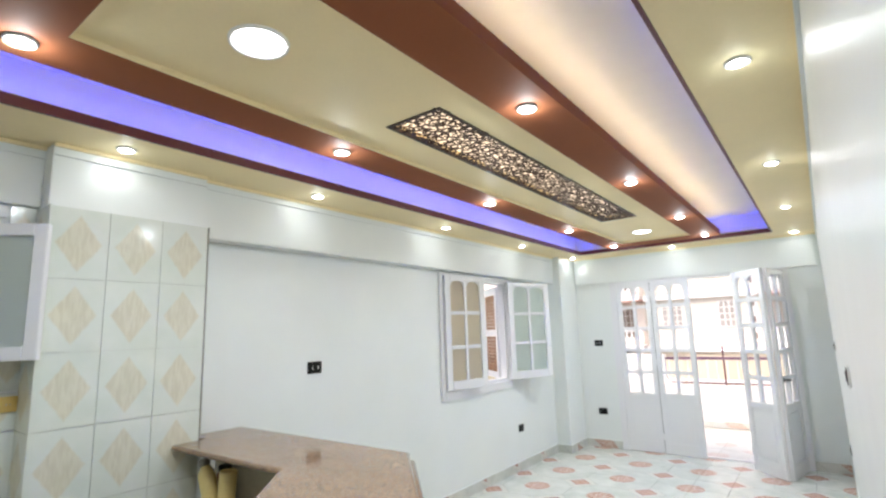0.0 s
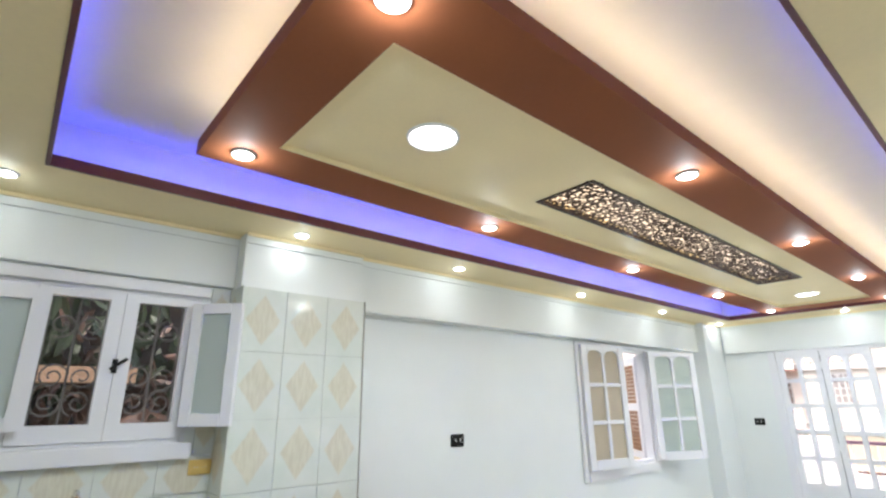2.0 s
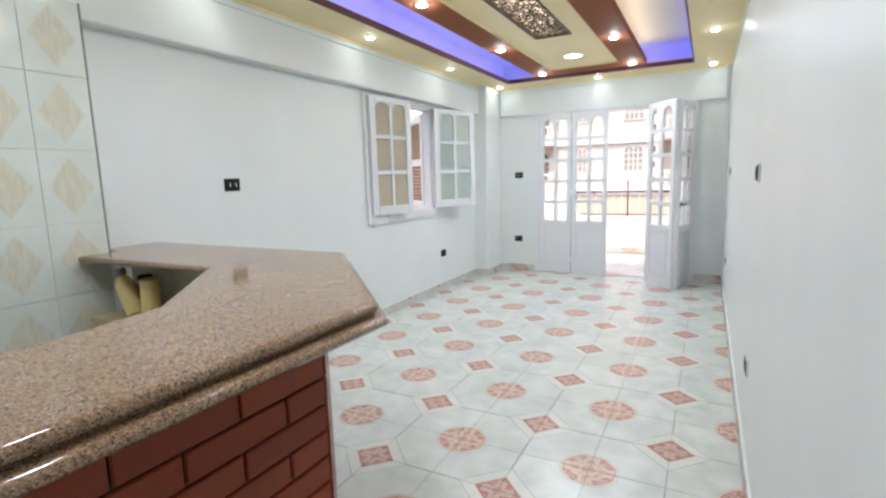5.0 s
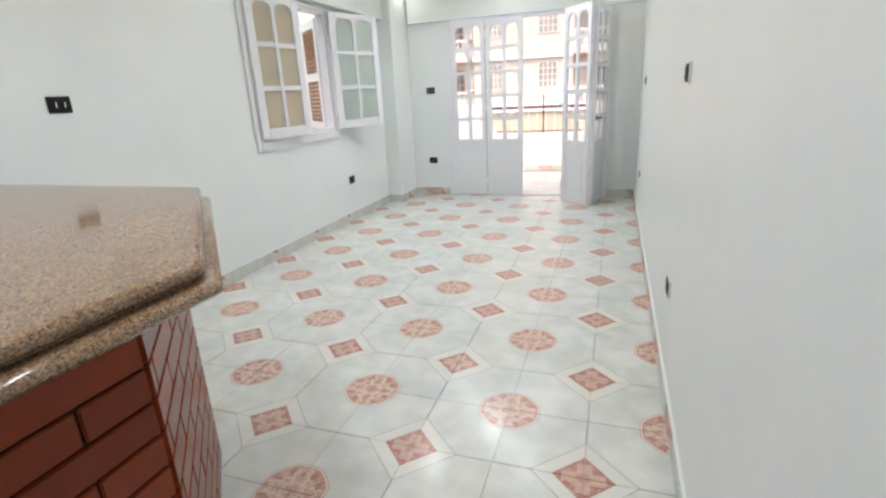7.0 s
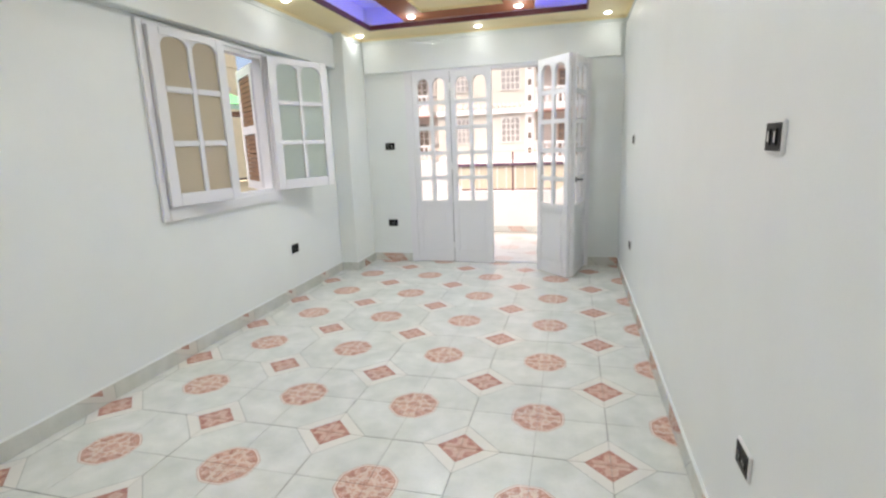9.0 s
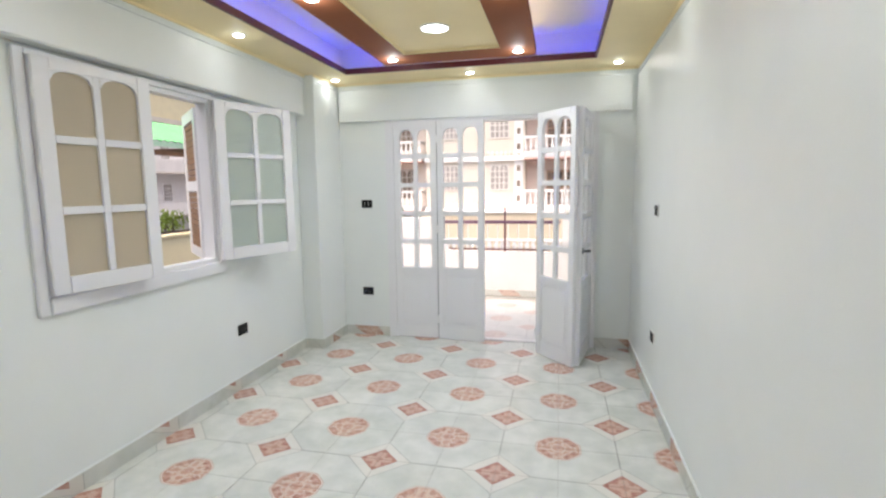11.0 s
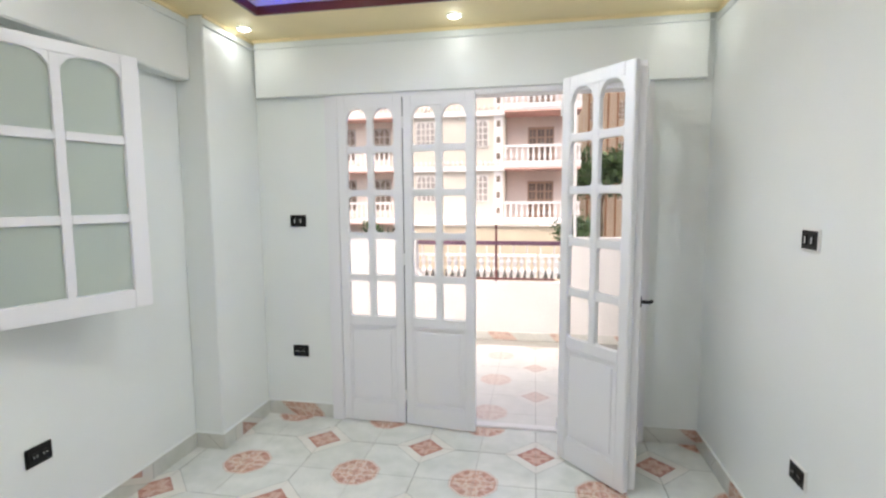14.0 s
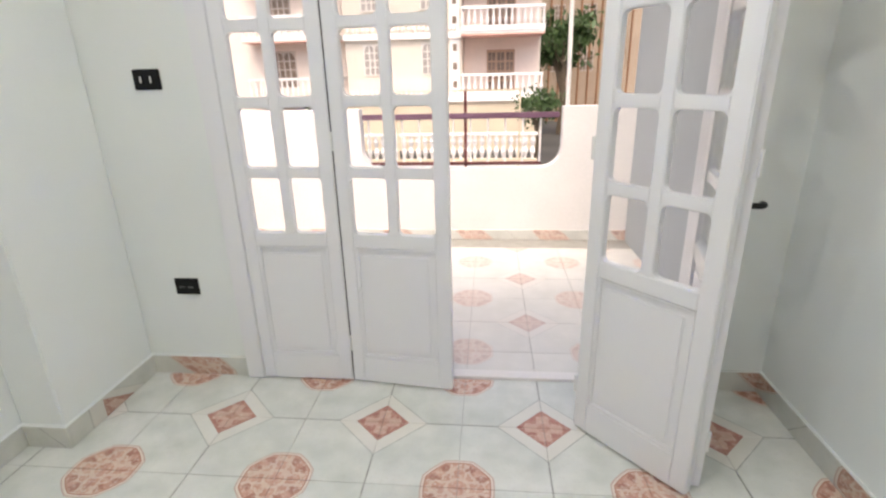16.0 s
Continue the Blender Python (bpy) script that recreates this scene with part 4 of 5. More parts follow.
# ---- balcony ----
BY = 9.20
solid("balcony_floor_slab", boxes((-3.6, -0.06, FW + 0.085, BY + 0.14, -0.25, -0.021)), GROUT, "balcony slab under pale patterned tiles", "floor")
bm = boxes((-3.6, -0.06, BY, BY + 0.12, -0.021, 0.62), (-0.635, -0.06, BY, BY + 0.12, 0.62, 1.11), (-3.6, -2.32, BY, BY + 0.12, 0.62, 1.11))
for s, cx in ((1, -0.635), (-1, -2.32)):
    k = 8
    pts = [(cx, 0.62), (cx - s * 0.16, 0.62)] + [(cx - s * 0.16 + s * 0.16 * math.sin(math.pi / 2 * i / k), 0.78 - 0.16 * math.cos(math.pi / 2 * i / k)) for i in range(1, k + 1)]
    vs = [[bm.verts.new((x, y, z)) for x, z in pts] for y in (BY, BY + 0.12)]
    bm.faces.new(vs[0])
    bm.faces.new(vs[1][::-1])
    for i in range(len(pts)):
        j = (i + 1) % len(pts)
        bm.faces.new((vs[0][i], vs[0][j], vs[1][j], vs[1][i]))
solid("balcony_parapet", bm, EXTW, "white rendered balcony parapet with a scooped opening", "parapet")
solid("balcony_side_wall_east", boxes((-0.06, 0.12, FW + T, BY + 0.14, -0.25, 2.82)), SHADEDRENDER, "tall rendered wall between two balconies, greyed in colour for its shade", "wall")
solid("balcony_side_wall_west", boxes((-3.72, -3.6, FW + T, BY + 0.12, -0.25, 1.12)), EXTW, "white rendered balcony side wall", "parapet")
solid("balcony_lintel", boxes((-3.8, 0.6, BY, BY + 0.2, 2.66, 2.82)), EXTW, "white rendered beam over the balcony front", "beam")
rl = thing("balcony_railing", pose(-1.46, BY + 0.06, 0.62), "painted metal balcony railing with a mauve handrail", "railing")
part("handrail", boxes((-0.85, 0.80, -0.025, 0.025, 0.40, 0.445)), RAILPURPLE, rl, "mauve handrail", bevel=0.006)
part("bottom_rail", boxes((-0.85, 0.66, -0.012, 0.012, 0.02, 0.04)), RAILRED, rl)
part("top_bar", boxes((-0.55, 0.485, -0.007, 0.007, 0.618, 0.632)), CREAM, rl, "thin cream top bar")
part("post", boxes((0.016, 0.040, -0.012, 0.012, 0.0, 0.618)), RAILRED, rl, "red-brown post")
for x in (-0.55, 0.475):
    part("post", boxes((x - 0.008, x + 0.008, -0.008, 0.008, 0.0, 0.618)), CREAM, rl, "thin cream post")
for i in range(11):
    x = -0.80 + i * 0.145
    if x < 0.66:
        bm = bmesh.new()
        tube(bm, [(x, 0, 0.04), (x, 0, 0.40)], 0.008, 6)
        part("baluster", bm, EXTW, rl, "thin white baluster")
bm = bmesh.new()
tube(bm, [(-0.60, BY + 0.06, 1.11), (-0.62, BY + 0.06, 2.66)], 0.017, 10)
solid("balcony_pole", bm, EXTW, "thin white metal pole on the parapet", "pole", kind="")

# ---- outside ----
solid("ground", boxes((-400, 400, -400, 400, GROUND - 0.3, GROUND)), ASPHALT, "grey street ground reaching the horizon", "ground")


def window_unit(parent, x, z, w, h, arched=False, frame_mat=None, dark=None):
    """A window in a wall facing -y: sunk dark panes behind a frame with louvred leaves."""
    frame_mat = frame_mat or GREYFR
    wd = part("window", boxes((x - w / 2, x + w / 2, -0.004, 0.14, z, z + h)), dark or DARKGLASS, parent)
    bm = boxes((x - w / 2 - 0.06, x - w / 2, -0.05, 0.14, z - 0.06, z + h + 0.06), (x + w / 2, x + w / 2 + 0.06, -0.05, 0.14, z - 0.06, z + h + 0.06), (x - w / 2, x + w / 2, -0.05, 0.14, z + h, z + h + 0.06), (x - w / 2, x + w / 2, -0.05, 0.14, z - 0.06, z))
    part("frame", bm, frame_mat, wd)
    bm = bmesh.new()
    for i in (1, 2, 3):
        xx = x - w / 2 + w * i / 4
        box(bm, xx - 0.03, xx + 0.03, -0.035, 0.0, z, z + h)
    for i in (1, 2, 3):
        box(bm, x - w / 2, x + w / 2, -0.03, 0.0, z + h * i / 4 - 0.025, z + h * i / 4 + 0.025)
    part("glazing_grid", bm, frame_mat, wd)
    if arched:
        bm = bmesh.new()
        arch_fill(bm, x - w / 2, x, z + h + 0.001, 0.28, -0.04, 0.09)
        arch_fill(bm, x, x + w / 2, z + h + 0.001, 0.28, -0.04, 0.09)
        part("arched_head", bm, frame_mat, wd)


def balcony_unit(parent, x0, x1, z, depth=1.1, slab=None):
    b = part("balcony", boxes((x0, x1, -depth, 0, z - 0.22, z)), slab or EXTW, parent)
    part("balustrade_rail", boxes((x0, x1, -depth, -depth + 0.14, z + 0.82, z + 0.95), (x0, x0 + 0.14, -depth + 0.14, 0, z + 0.82, z + 0.95), (x1 - 0.14, x1, -depth + 0.14, 0, z + 0.82, z + 0.95)), EXTW, b)
    n_b = int((x1 - x0) / 0.28)
    bm = bmesh.new()
    lathe(bm, [(0.05, 0), (0.04, 0.1), (0.085, 0.3), (0.045, 0.6), (0.05, 0.82)], 6)
    me = mesh("baluster", bm, EXTW)
    for i in range(n_b + 1):
        piece("baluster", me, b, Matrix.Translation((x0 + 0.07 + (x1 - x0 - 0.14) * i / n_b, -depth + 0.07, z)))


DARKGLASS = plain("dark_window", (0.23, 0.18, 0.145), 0.2, vary=0.3, scale=2)
PALEFR = plain("white_window_paint", (0.70, 0.66, 0.62), 0.6, vary=0.06)
PALEGLASS = plain("pale_window_glass", (0.36, 0.33, 0.31), 0.25, vary=0.2, scale=2)
GREYFR = plain("weathered_window_paint", (0.52, 0.47, 0.42), 0.6, vary=0.1)
BROWNFR = plain("brown_window_frame", (0.44, 0.29, 0.20), 0.5, vary=0.1)
FACADE = plain("pale_facade_render", (0.66, 0.60, 0.52), 0.8, vary=0.06, scale=0.5, bump=0.3, fine=12)
PINK = plain("pinkish_facade_render", (0.80, 0.71, 0.64), 0.8, vary=0.06, scale=0.5, bump=0.3, fine=12)
TAN = plain("tan_facade_render", (0.42, 0.33, 0.25), 0.8, vary=0.12, scale=0.5, bump=0.3, fine=12)
GREENS = plain("green_awning", (0.18, 0.50, 0.20), 0.6, vary=0.12, scale=1.0)
PALECREAM = plain("pale_cream_render", (0.80, 0.69, 0.44), 0.8, vary=0.05, scale=1.0, bump=0.3, fine=25)
PALEGREEN = plain("pale_green_edge", (0.45, 0.68, 0.50), 0.6, vary=0.1)
ORANGE = plain("orange_cloth", (0.75, 0.20, 0.08), 0.8, vary=0.1)
BLUEP = plain("blue_paint", (0.13, 0.28, 0.48), 0.5, vary=0.1)
FY = 31.0
hs = thing("apartment_building", pose(0, FY, 0), "pale apartment building with balustraded balconies across the street", "building")
part("wall", boxes((-8.4, -2.6, 0, 9, GROUND, 14), (-2.6, 1.25, 1.0, 9, GROUND, 14)), FACADE, hs)
part("recess_wall", boxes((-2.55, 1.2, 0.96, 0.998, 0.5, 13.8)), PINK, hs, "pinkish recessed balcony wall")
part("roof", boxes((-8.6, 1.45, -0.25, 9.2, 14, 14.4)), EXTW, hs)
SLAB = plain("pink_slab_edge", (0.68, 0.42, 0.36), 0.8, vary=0.1)
for fl in range(4):
    z = 0.42 + fl * 2.92
    balcony_unit(hs, -2.6, 1.25, z, 0.9)
    part("slab_fascia", boxes((-2.62, 1.27, -0.93, -0.90, z - 0.12, z + 0.12)), EXTW, hs)
    part("slab_edge", boxes((-2.6, 1.25, -0.92, 0.95, z - 0.30, z - 0.221)), SLAB, hs, "pink slab edge")
    wd = part("window", boxes((-1.42, -0.02, 0.90, 0.96, z + 0.03, z + 2.05)), BROWNFR, hs, "brown three-leaved window")
    for k in range(3):
        for r in range(4):
            for c in range(2):
                part("pane", boxes((-1.34 + k * 0.45 + c * 0.19, -1.18 + k * 0.45 + c * 0.19, 0.88, 0.899, z + 0.15 + r * 0.46, z + 0.54 + r * 0.46)), DARKGLASS, wd)
    for x in (-6.95, -4.05):
        window_unit(hs, x, z + 1.0, 1.0, 1.35, True, PALEFR, PALEGLASS)
    part("string_course", boxes((-8.45, -2.6, -0.16, 0.0, z - 0.34, z - 0.12), (-8.45, -2.6, -0.10, 0.0, z - 0.12, z - 0.04)), EXTW, hs)
    bm = bmesh.new()
    lathe(bm, [(0.05, 0), (0.09, 0.12), (0.04, 0.26)], 6)
    me = mesh("ledge_baluster", bm, PINK)
    for i in range(22):
        piece("ledge_baluster", me, hs, Matrix.Translation((-8.2 + i * 0.25, -0.1, z - 0.04)))
    part("pilaster", boxes((-3.2, -2.72, -0.08, 0.0, z - 0.04, z + 2.58)), EXTW, hs)
    for k in range(3):
        part("vent", boxes((-3.06, -2.86, -0.10, -0.082, z + 0.3 + k * 0.85, z + 0.62 + k * 0.85)), DARKGLASS, hs)
part("ground_floor_wall", boxes((-8.4, 1.25, -1.2, 0, GROUND, 0.10)), CREAM, hs, "cream ground floor wall")
part("ground_floor_ledge", boxes((-8.5, 1.35, -1.3, 0, 0.10, 0.19)), EXTW, hs)

hs = thing("apartment_building", pose(-8.6, FY + 1, 0), "pinkish apartment building with arched windows and balconies", "building")
part("wall", boxes((-12, -0.1, 0, 9, GROUND, 13)), PINK, hs)
part("roof", boxes((-12.2, 0, -0.25, 9.2, 13, 13.4)), EXTW, hs)
for fl in range(4):
    z = 0.42 + fl * 2.92
    balcony_unit(hs, -5.0, -0.1, z, 1.1)
    part("slab_edge", boxes((-5.0, -0.1, -1.12, 0, z - 0.30, z - 0.221)), SLAB, hs, "pink slab edge")
    for x in (-8.6, -3.4, -1.3):
        window_unit(hs, x, z + 0.5, 1.2, 1.7, True)

hs = thing("apartment_building", pose(10.0, FY + 14, 0), "tan unfinished apartment building with scaffold poles", "building")
part("wall", boxes((-8, 14, 0, 9, GROUND, 17)), TAN, hs)
for fl in range(4):
    for x in (-6.4, -4.2, 3, 6):
        window_unit(hs, x, 1.4 + fl * 3.1, 0.9, 1.3)
for i in range(9):
    bm = bmesh.new()
    tube(bm, [(-7 + i * 0.7, -1.0, GROUND), (-7 + i * 0.7, -1.0, 16)], 0.08, 6)
    part("scaffold_pole", bm, WOODB, hs)

hs = thing("apartment_building", pose(-28.0, 28.0, 0, 0, 0, 90), "low white apartment building with solid balconies and blue doors", "building")
part("wall", boxes((-7, 10, 0, 9, GROUND, 6.3)), EXTW, hs)
part("roof", boxes((-7.2, 10.2, -0.3, 9.2, 6.3, 6.6)), FACADE, hs)
part("projecting_bay", boxes((-0.2, 1.05, -1.0, 0, GROUND, 6.3)), CREAM, hs, "cream stair bay")
for fl in range(3):
    z = -3.05 + fl * 2.95
    for x0, x1 in ((-6.5, -0.2), (1.05, 8.5)):
        if fl:
            bal_ = part("balcony", boxes((x0, x1, -1.1, 0, z - 0.12, z), (x0, x1, -1.1, -1.0, z, z + 0.82)), EXTW, hs)
            part("slab_edge", boxes((x0, x1, -1.14, -1.10, z - 0.12, z - 0.02)), FACADE, bal_)
    for x in (-5.0, -1.9, 1.85, 4.6, 6.8):
        window_unit(hs, x, z + 0.95, 0.72, 1.15, False, EXTW)
for x, z, w, h, m_ in ((-1.1, 1.20, 0.75, 1.15, BLUEP), (-2.1, 3.35, 0.8, 1.0, ORANGE), (-4.4, 1.35, 0.5, 0.7, SLAB)):
    part("hanging_cloth", boxes((x - w / 2, x + w / 2, -1.20, -1.16, z, z + h)), m_, hs, "hanging cloth")
for x in (-1.4, -4.2):
    part("door", boxes((x - 0.38, x + 0.38, -0.06, 0.02, GROUND, -0.30)), BLUEP, hs, "blue painted door")
hs = thing("apartment_building", pose(-44.0, 40.0, 0, 0, 0, 90), "tall plain cream rendered building behind the low one", "building")
part("wall", boxes((-22, 22, 0, 9, GROUND, 24)), PALECREAM, hs)
part("roof", boxes((-22.3, 22.3, -0.3, 9.2, 24, 24.4)), EXTW, hs)
for fl in range(8):
    part("string_course", boxes((-22, 22, -0.08, 0, 0.4 + fl * 2.95, 0.6 + fl * 2.95)), PALECREAM, hs)

# canopy and garden wall outside the living room window
cn = thing("awning", pose(-11.0, 9.0, 0), "green corrugated canopy outside the window", "awning")
bm = bmesh.new()
tilt = Matrix.Translation((0.5, 0, 2.78)) @ Matrix.Rotation(radians(22), 4, "Y")
last = None
for i in range(133):
    y, up = -3.5 + i * 0.0833, (0.0, 0.035, 0.035)[i % 3]
    row = [bm.verts.new(tilt @ Vector((x, y, up + dz))) for x, dz in ((0, 0), (-2.0, 0), (-2.0, 0.012), (0, 0.012))]
    if last:
        for k in range(4):
            bm.faces.new((last[k], row[k], row[(k + 1) % 4], last[(k + 1) % 4]))
    last = row
part("sheet", bm, GREENS, cn)
part("fascia", boxes((0.46, 0.50, -3.5, 7.5, 2.66, 2.79)), PALEGREEN, cn, "pale green front edge")
for y in (-3.2, 7.2):
    bm = bmesh.new()
    tube(bm, [(0.3, y, GROUND), (0.3, y, 2.7)], 0.05, 8)
    part("post", bm, WOODB, cn)
for i in range(6):
    part("rafter", boxes((-1.2, 0.44, -3.3 + i * 2.1, -3.2 + i * 2.1, 2.56, 2.70)), WOODB, cn, "brown timber rafter")
part("beam", boxes((0.2, 0.42, -3.5, 7.5, 2.46, 2.56)), WOODB, cn, "brown timber under the canopy")
gwl = thing("garden_wall", pose(-7.2, 8.0, GROUND), "cream rendered garden wall with a dark rail", "wall")
part("wall", boxes((-0.1, 0.1, -9, 7, 0, 2.96)), PALECREAM, gwl)
part("coping", boxes((-0.13, 0.13, -9, 7, 2.96, 3.00)), PALECREAM, gwl)
bm = bmesh.new()
tube(bm, [(0, -9, 3.06), (0, 7, 3.02)], 0.022, 8)
for i in range(9):
    tube(bm, [(0, -8.5 + i * 1.9, 3.00), (0, -8.5 + i * 1.9, 3.05)], 0.012, 6)
part("rail", bm, DARKIRON, gwl, "dark metal rail")

# fence of pierced white blocks along the street
fn = thing("street_fence", pose(-1.5, 25.8, GROUND), "low white pierced concrete street fence", "fence")
part("plinth", boxes((-9, 2.2, -0.12, 0.12, 0, 0.22)), CREAM, fn)
part("coping", boxes((-9, 2.2, -0.14, 0.14, 1.17, 1.27)), EXTW, fn)
for i in range(38):
    x = -8.9 + i * 0.295
    bm = bmesh.new()
    lathe(bm, [(0.06, 0.22), (0.05, 0.3), (0.12, 0.5), (0.05, 0.72), (0.12, 0.95), (0.05, 1.17)], 8, Matrix.Translation((x, 0, 0)))
    part("baluster", bm, EXTW, fn)

LEAF = plain("green_leaves", (0.055, 0.10, 0.03), 0.5, vary=0.4, scale=6)
BARK = plain("bark", (0.10, 0.075, 0.05), 0.85, vary=0.3, scale=14)


def tree(name, x, y, z, h, r, n, size, seed, label, mat=None):
    t_ = thing(name, pose(x, y, z), label, "tree" if h > 1.5 else "shrub", "")
    rg = random.Random(seed)
    bm = bmesh.new()
    tube(bm, [(0, 0, 0), (0.02 * h, 0, h * 0.3), (0, 0.03 * h, h * 0.62)], 0.03 * h, 8)
    tips = []
    for i in range(9):
        a, up = rg.uniform(0, 6.28), rg.uniform(0.65, 1.0)
        tip = Vector((r * 0.7 * math.cos(a), r * 0.7 * math.sin(a), h * up))
        tube(bm, [(0, 0, h * rg.uniform(0.35, 0.6)), tip * 0.6 + Vector((0, 0, h * 0.3)), tip], 0.011 * h, 5)
        tips.append(tip)
    part("trunk", bm, BARK, t_)
    bm = bmesh.new()
    for i in range(n):
        c = rg.choice(tips) + Vector((rg.gauss(0, 1), rg.gauss(0, 1), rg.gauss(0, 0.8))) * r * 0.3
        m = Euler((rg.uniform(0, 6.28), rg.uniform(0, 6.28), rg.uniform(0, 6.28))).to_matrix()
        s = size * rg.uniform(0.6, 1.4)
        bm.faces.new([bm.verts.new(c + m @ Vector(v)) for v in ((-s, 0, 0), (-s * 0.1, -s * 0.4, 0.1 * s), (s, 0, 0), (-s * 0.1, s * 0.4, 0.1 * s))])
    part("crown", bm, mat or LEAF, t_)
    return t_


tree("street_tree", 0.75, 26.8, GROUND, 2.6, 0.8, 900, 0.12, 3, "small green street tree behind the fence")
tree("street_tree", 2.9, 36.0, GROUND, 6.5, 1.5, 1100, 0.25, 7, "dark green street tree between the buildings")
tree("street_tree", -7.6, 25.0, GROUND, 2.6, 0.8, 700, 0.13, 9, "green shrub tree beside the street fence")
tree("garden_shrub", -6.3, 7.5, GROUND, 2.72, 0.4, 220, 0.15, 21, "spiky green garden shrub before the cream wall")
LIMELEAF = plain("yellow_green_leaves", (0.26, 0.34, 0.05), 0.5, vary=0.35, scale=6)
for k, (x, y) in enumerate(((-12.0, 13.3), (-12.3, 14.1), (-12.1, 14.9))):
    tree("garden_shrub", x, y, GROUND, 2.75 + 0.1 * k, 0.6, 700, 0.09, 50 + k, "bright yellow-green bush behind the garden wall", LIMELEAF)
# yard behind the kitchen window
# the yard's shade is put into these leaf and wall colours
SHADELEAF = plain("shaded_leaves", (0.032, 0.046, 0.020), 0.5, vary=0.5, scale=8)
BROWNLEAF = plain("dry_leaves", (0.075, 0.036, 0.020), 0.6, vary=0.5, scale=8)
solid("yard_wall", boxes((-6.1, -5.9, -3.5, 3.4, GROUND, 3.2)), plain("shaded_yard_wall", (0.02, 0.014, 0.010), 0.9, vary=0.4, scale=5), "yard wall behind the kitchen, darkened in colour for the yard's shade", "wall")
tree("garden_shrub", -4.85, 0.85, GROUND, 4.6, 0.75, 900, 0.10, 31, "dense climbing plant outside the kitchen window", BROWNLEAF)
tree("garden_shrub", -4.95, 0.0, GROUND, 5.0, 0.8, 1000, 0.10, 33, "dense green climber outside the kitchen window", SHADELEAF)
tree("garden_shrub", -4.75, 1.6, GROUND, 4.5, 0.7, 800, 0.10, 35, "leafy climber beside the kitchen window", SHADELEAF)
pl = thing("plank_shelf", pose(-4.0, 0.15, 1.78), "bare wooden plank shelf in the yard", "shelf")
part("plank", boxes((-0.12, 0.12, -0.75, 0.35, 0, 0.09)), plain("pale_plank", (0.62, 0.40, 0.25), 0.7, vary=0.2, scale=12), pl)
for y in (-0.6, 0.2):
    part("post", boxes((-0.04, 0.04, y - 0.04, y + 0.04, GROUND - 1.78, 0)), WOODB, pl)

# ---- skirting, tiles and bricks ----
sk = bmesh.new()
for b in ((LW, LW + 0.012, 1.86, 6.46), (LW + 0.012, -2.878, 6.448, 6.46), (-2.89, -2.878, 6.46, FW), (RW - 0.012, RW, 1.2, FW), (-2.878, DX0, FW - 0.012, FW), (DX1, RW - 0.012, FW - 0.012, FW)):
    box(sk, *b, 0, 0.095)
solid("baseboard", sk, SKIRT, "tiled skirting cut from the floor tiles", "baseboard", bevel=0.002)
BALSKIRT = tile_print("balcony_skirting_print", -1.0, BY - 0.012 - P / 2, True, glare_wash=0.25)
bead = bmesh.new()
for b in ((LW, LW + 0.010, 1.86, 6.46), (LW + 0.010, -2.880, 6.450, 6.46), (-2.89, -2.880, 6.46, FW), (RW - 0.010, RW, 1.2, FW), (-2.880, DX0, FW - 0.010, FW), (DX1, RW - 0.010, FW - 0.010, FW)):
    box(bead, *b, 0.0952, 0.101)
solid("trim_baseboard", bead, WALL, "thin white grout bead over the tiled skirting", "trim")
solid("balcony_baseboard", boxes((-3.6, -0.06, BY - 0.012, BY, -0.016, 0.07)), BALSKIRT, "pink tiled skirting on the balcony parapet", "baseboard")

floor = solid("floor", boxes((LW - T, RW + T, BW - T, FW + 0.022, -0.25, -0.0045)), GROUT, "pale glazed floor tiles with pink octagon medallions", "floor")
half = P / 4
bm = boxes((-half + 0.0009, half - 0.0009, -half + 0.0009, half - 0.0009, -0.006, 0.0))
tile_me = mesh("tile", bm, FLOOR, bevel=0.0009)
for i in range(-7, 3):
    for j in range(-17, 11):
        piece("tile", tile_me, floor, pose(X0 + (i + 0.5) * P / 2, Y0 + (j + 0.5) * P / 2, 0))
bal = bpy.data.objects["balcony_floor_slab"]
bm = boxes((-half + 0.0009, half - 0.0009, -half + 0.0009, half - 0.0009, -0.006, 0.0))
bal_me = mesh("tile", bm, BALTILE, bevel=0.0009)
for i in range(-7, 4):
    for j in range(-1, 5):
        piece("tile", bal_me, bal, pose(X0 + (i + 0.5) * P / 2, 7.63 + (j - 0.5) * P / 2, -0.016))

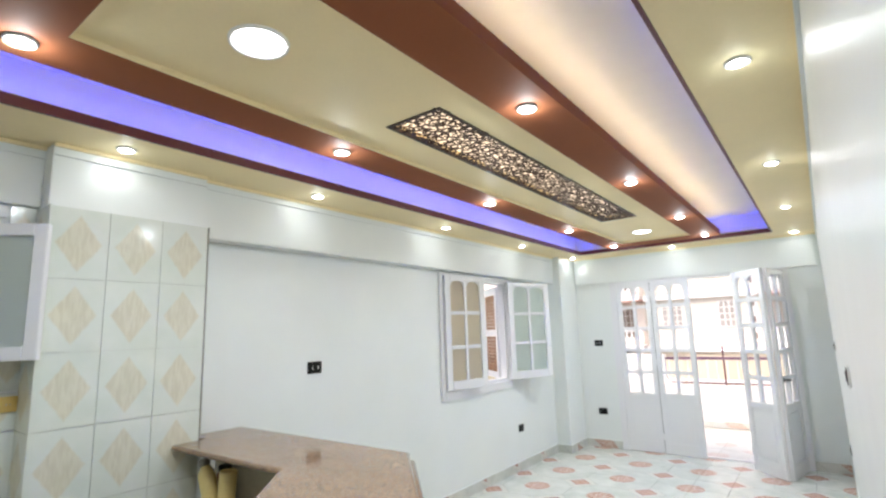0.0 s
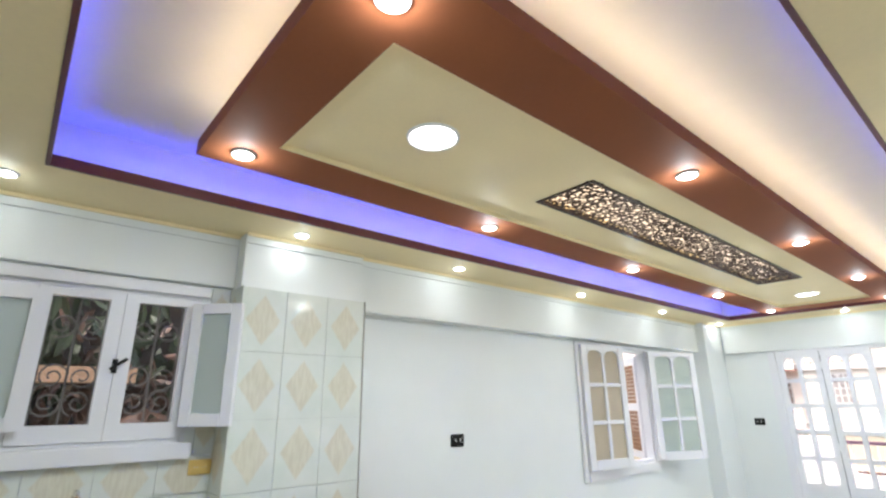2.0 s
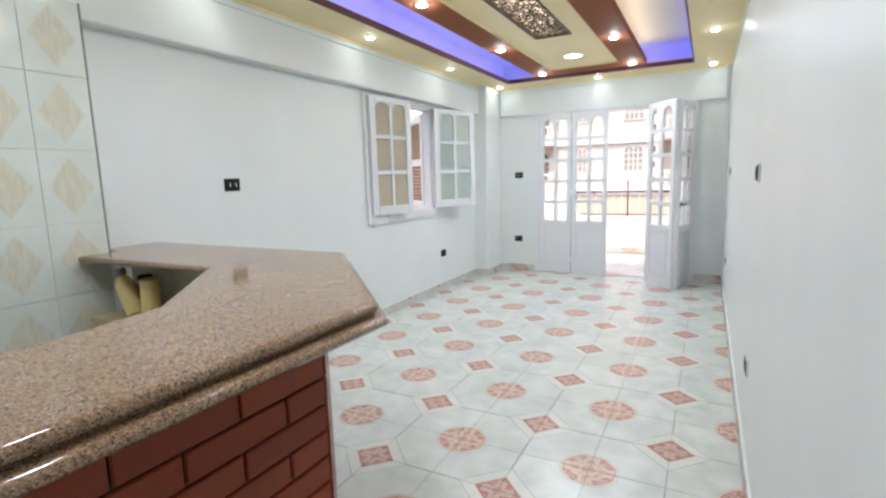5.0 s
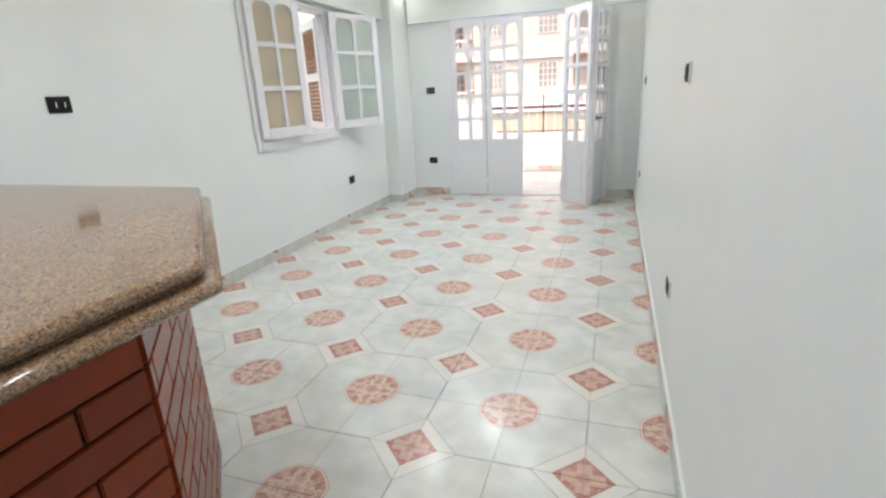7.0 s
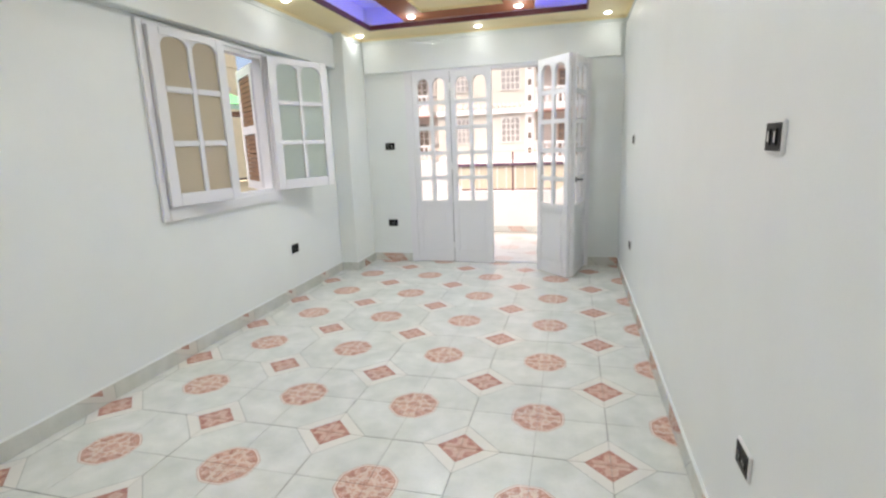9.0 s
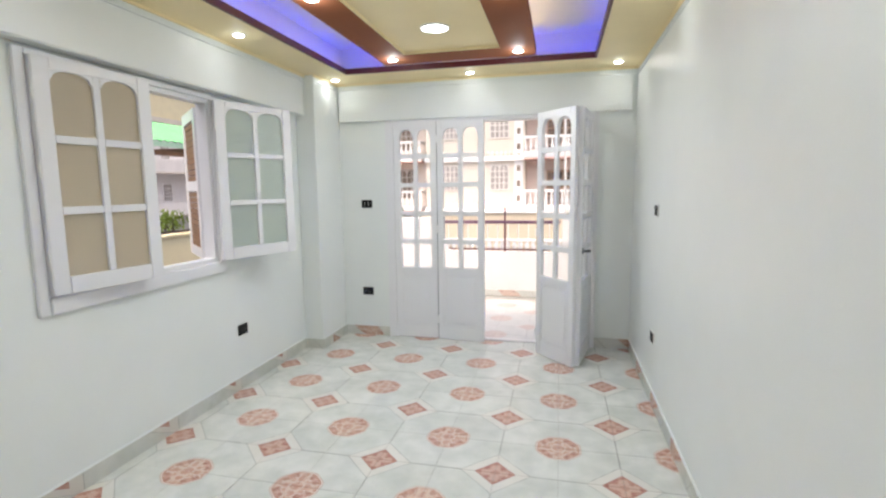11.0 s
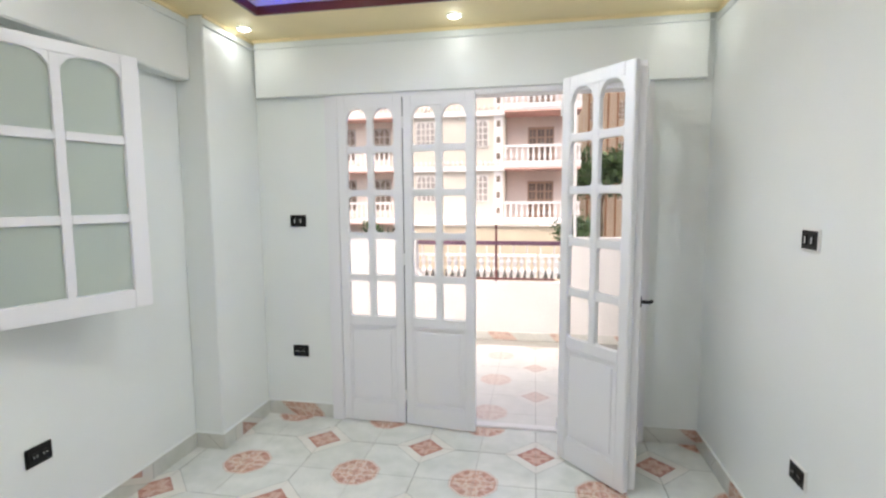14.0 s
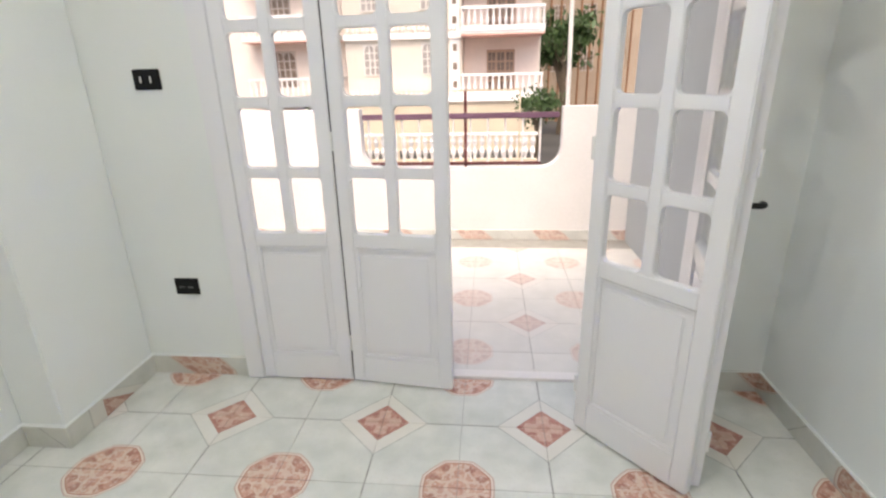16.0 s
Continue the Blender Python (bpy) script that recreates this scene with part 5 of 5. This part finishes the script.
TW, TH = 0.2533, 0.343
tw = boxes((-0.004, 0.004, -TW / 2 + 0.001, TW / 2 - 0.001, -TH / 2 + 0.001, TH / 2 - 0.001))
wt_me = mesh("tile", tw, WTILE, bevel=0.0012)
pil = bpy.data.objects["pillar_kitchen"]
west = bpy.data.objects["wall_west"]
ROWS_Z = [0.2065 + k * TH for k in range(6)]
for k, z in enumerate(ROWS_Z):
    zc = z + 0.165
    for c in range(3):
        piece("tile", wt_me, pil, pose(-2.906, 0.77 + (c + 0.5) * TW, zc))
    piece("tile", wt_me, pil, pose(-2.995, 0.766, zc, 0, 0, -90))
    for c in range(12):
        yc = 0.77 - (c + 0.5) * TW
        if zc + TH / 2 < 1.30 or yc < KY0 - 0.2:
            piece("tile", wt_me, west, pose(LW + 0.006, yc, zc))
cut_me = mesh("tile", boxes((-0.004, 0.004, -TW / 2 + 0.001, TW / 2 - 0.001, -0.083, 0.083)), WTILE, bevel=0.0012)
side_me = mesh("tile", boxes((-0.004, 0.004, -0.0515, 0.0515, -TH / 2 + 0.001, TH / 2 - 0.001)), WTILE, bevel=0.0012)
foot_me = mesh("tile", boxes((-0.004, 0.004, -TW / 2 + 0.001, TW / 2 - 0.001, -0.101, 0.101)), WTILE, bevel=0.0012)
for c in range(6):
    piece("tile", cut_me, west, pose(LW + 0.006, 0.77 - (c + 0.5) * TW, 1.3185 - 0.001))
for z in (1.5785 - TH / 2 + 0.0865 + 0.0865, 1.5785 + TH * 1.5):
    piece("tile", side_me, west, pose(LW + 0.006, 0.7175, z))
for c in range(3):
    piece("tile", foot_me, pil, pose(-2.906, 0.77 + (c + 0.5) * TW, 0.102))

BL, BH = 0.286, 0.0735


def brick_face(a, b, rows=12):
    """Bricks in running bond on the face from a to b, set out from b; its outside lies to the right."""
    a, b = Vector(a), Vector(b)
    run, way = (b - a).length, (b - a).normalized()
    turn = math.degrees(math.atan2(way.y, way.x))
    cuts = {}
    for r in range(rows):
        s, k = 0.003, 0
        while s < run - 0.02:
            w = round(min(BL / 2 if k == 0 and r % 2 else BL, run - 0.003 - s), 3)
            if w not in cuts:
                cuts[w] = mesh("brick", boxes((-w / 2, w / 2, -0.004, 0.012, -BH / 2, BH / 2)), BRICK, bevel=0.003)
            c = b - way * (s + w / 2)
            piece("brick", cuts[w], base, pose(c.x + 1.3, c.y - 0.8, 0.0385 + BH / 2 + r * 0.08, 0, 0, turn + 180))
            s += w + 0.0065
            k += 1


brick_face((-1.20, -0.55), (-1.19, 1.155))
brick_face((-1.19, 1.155), (-1.70, 1.74))
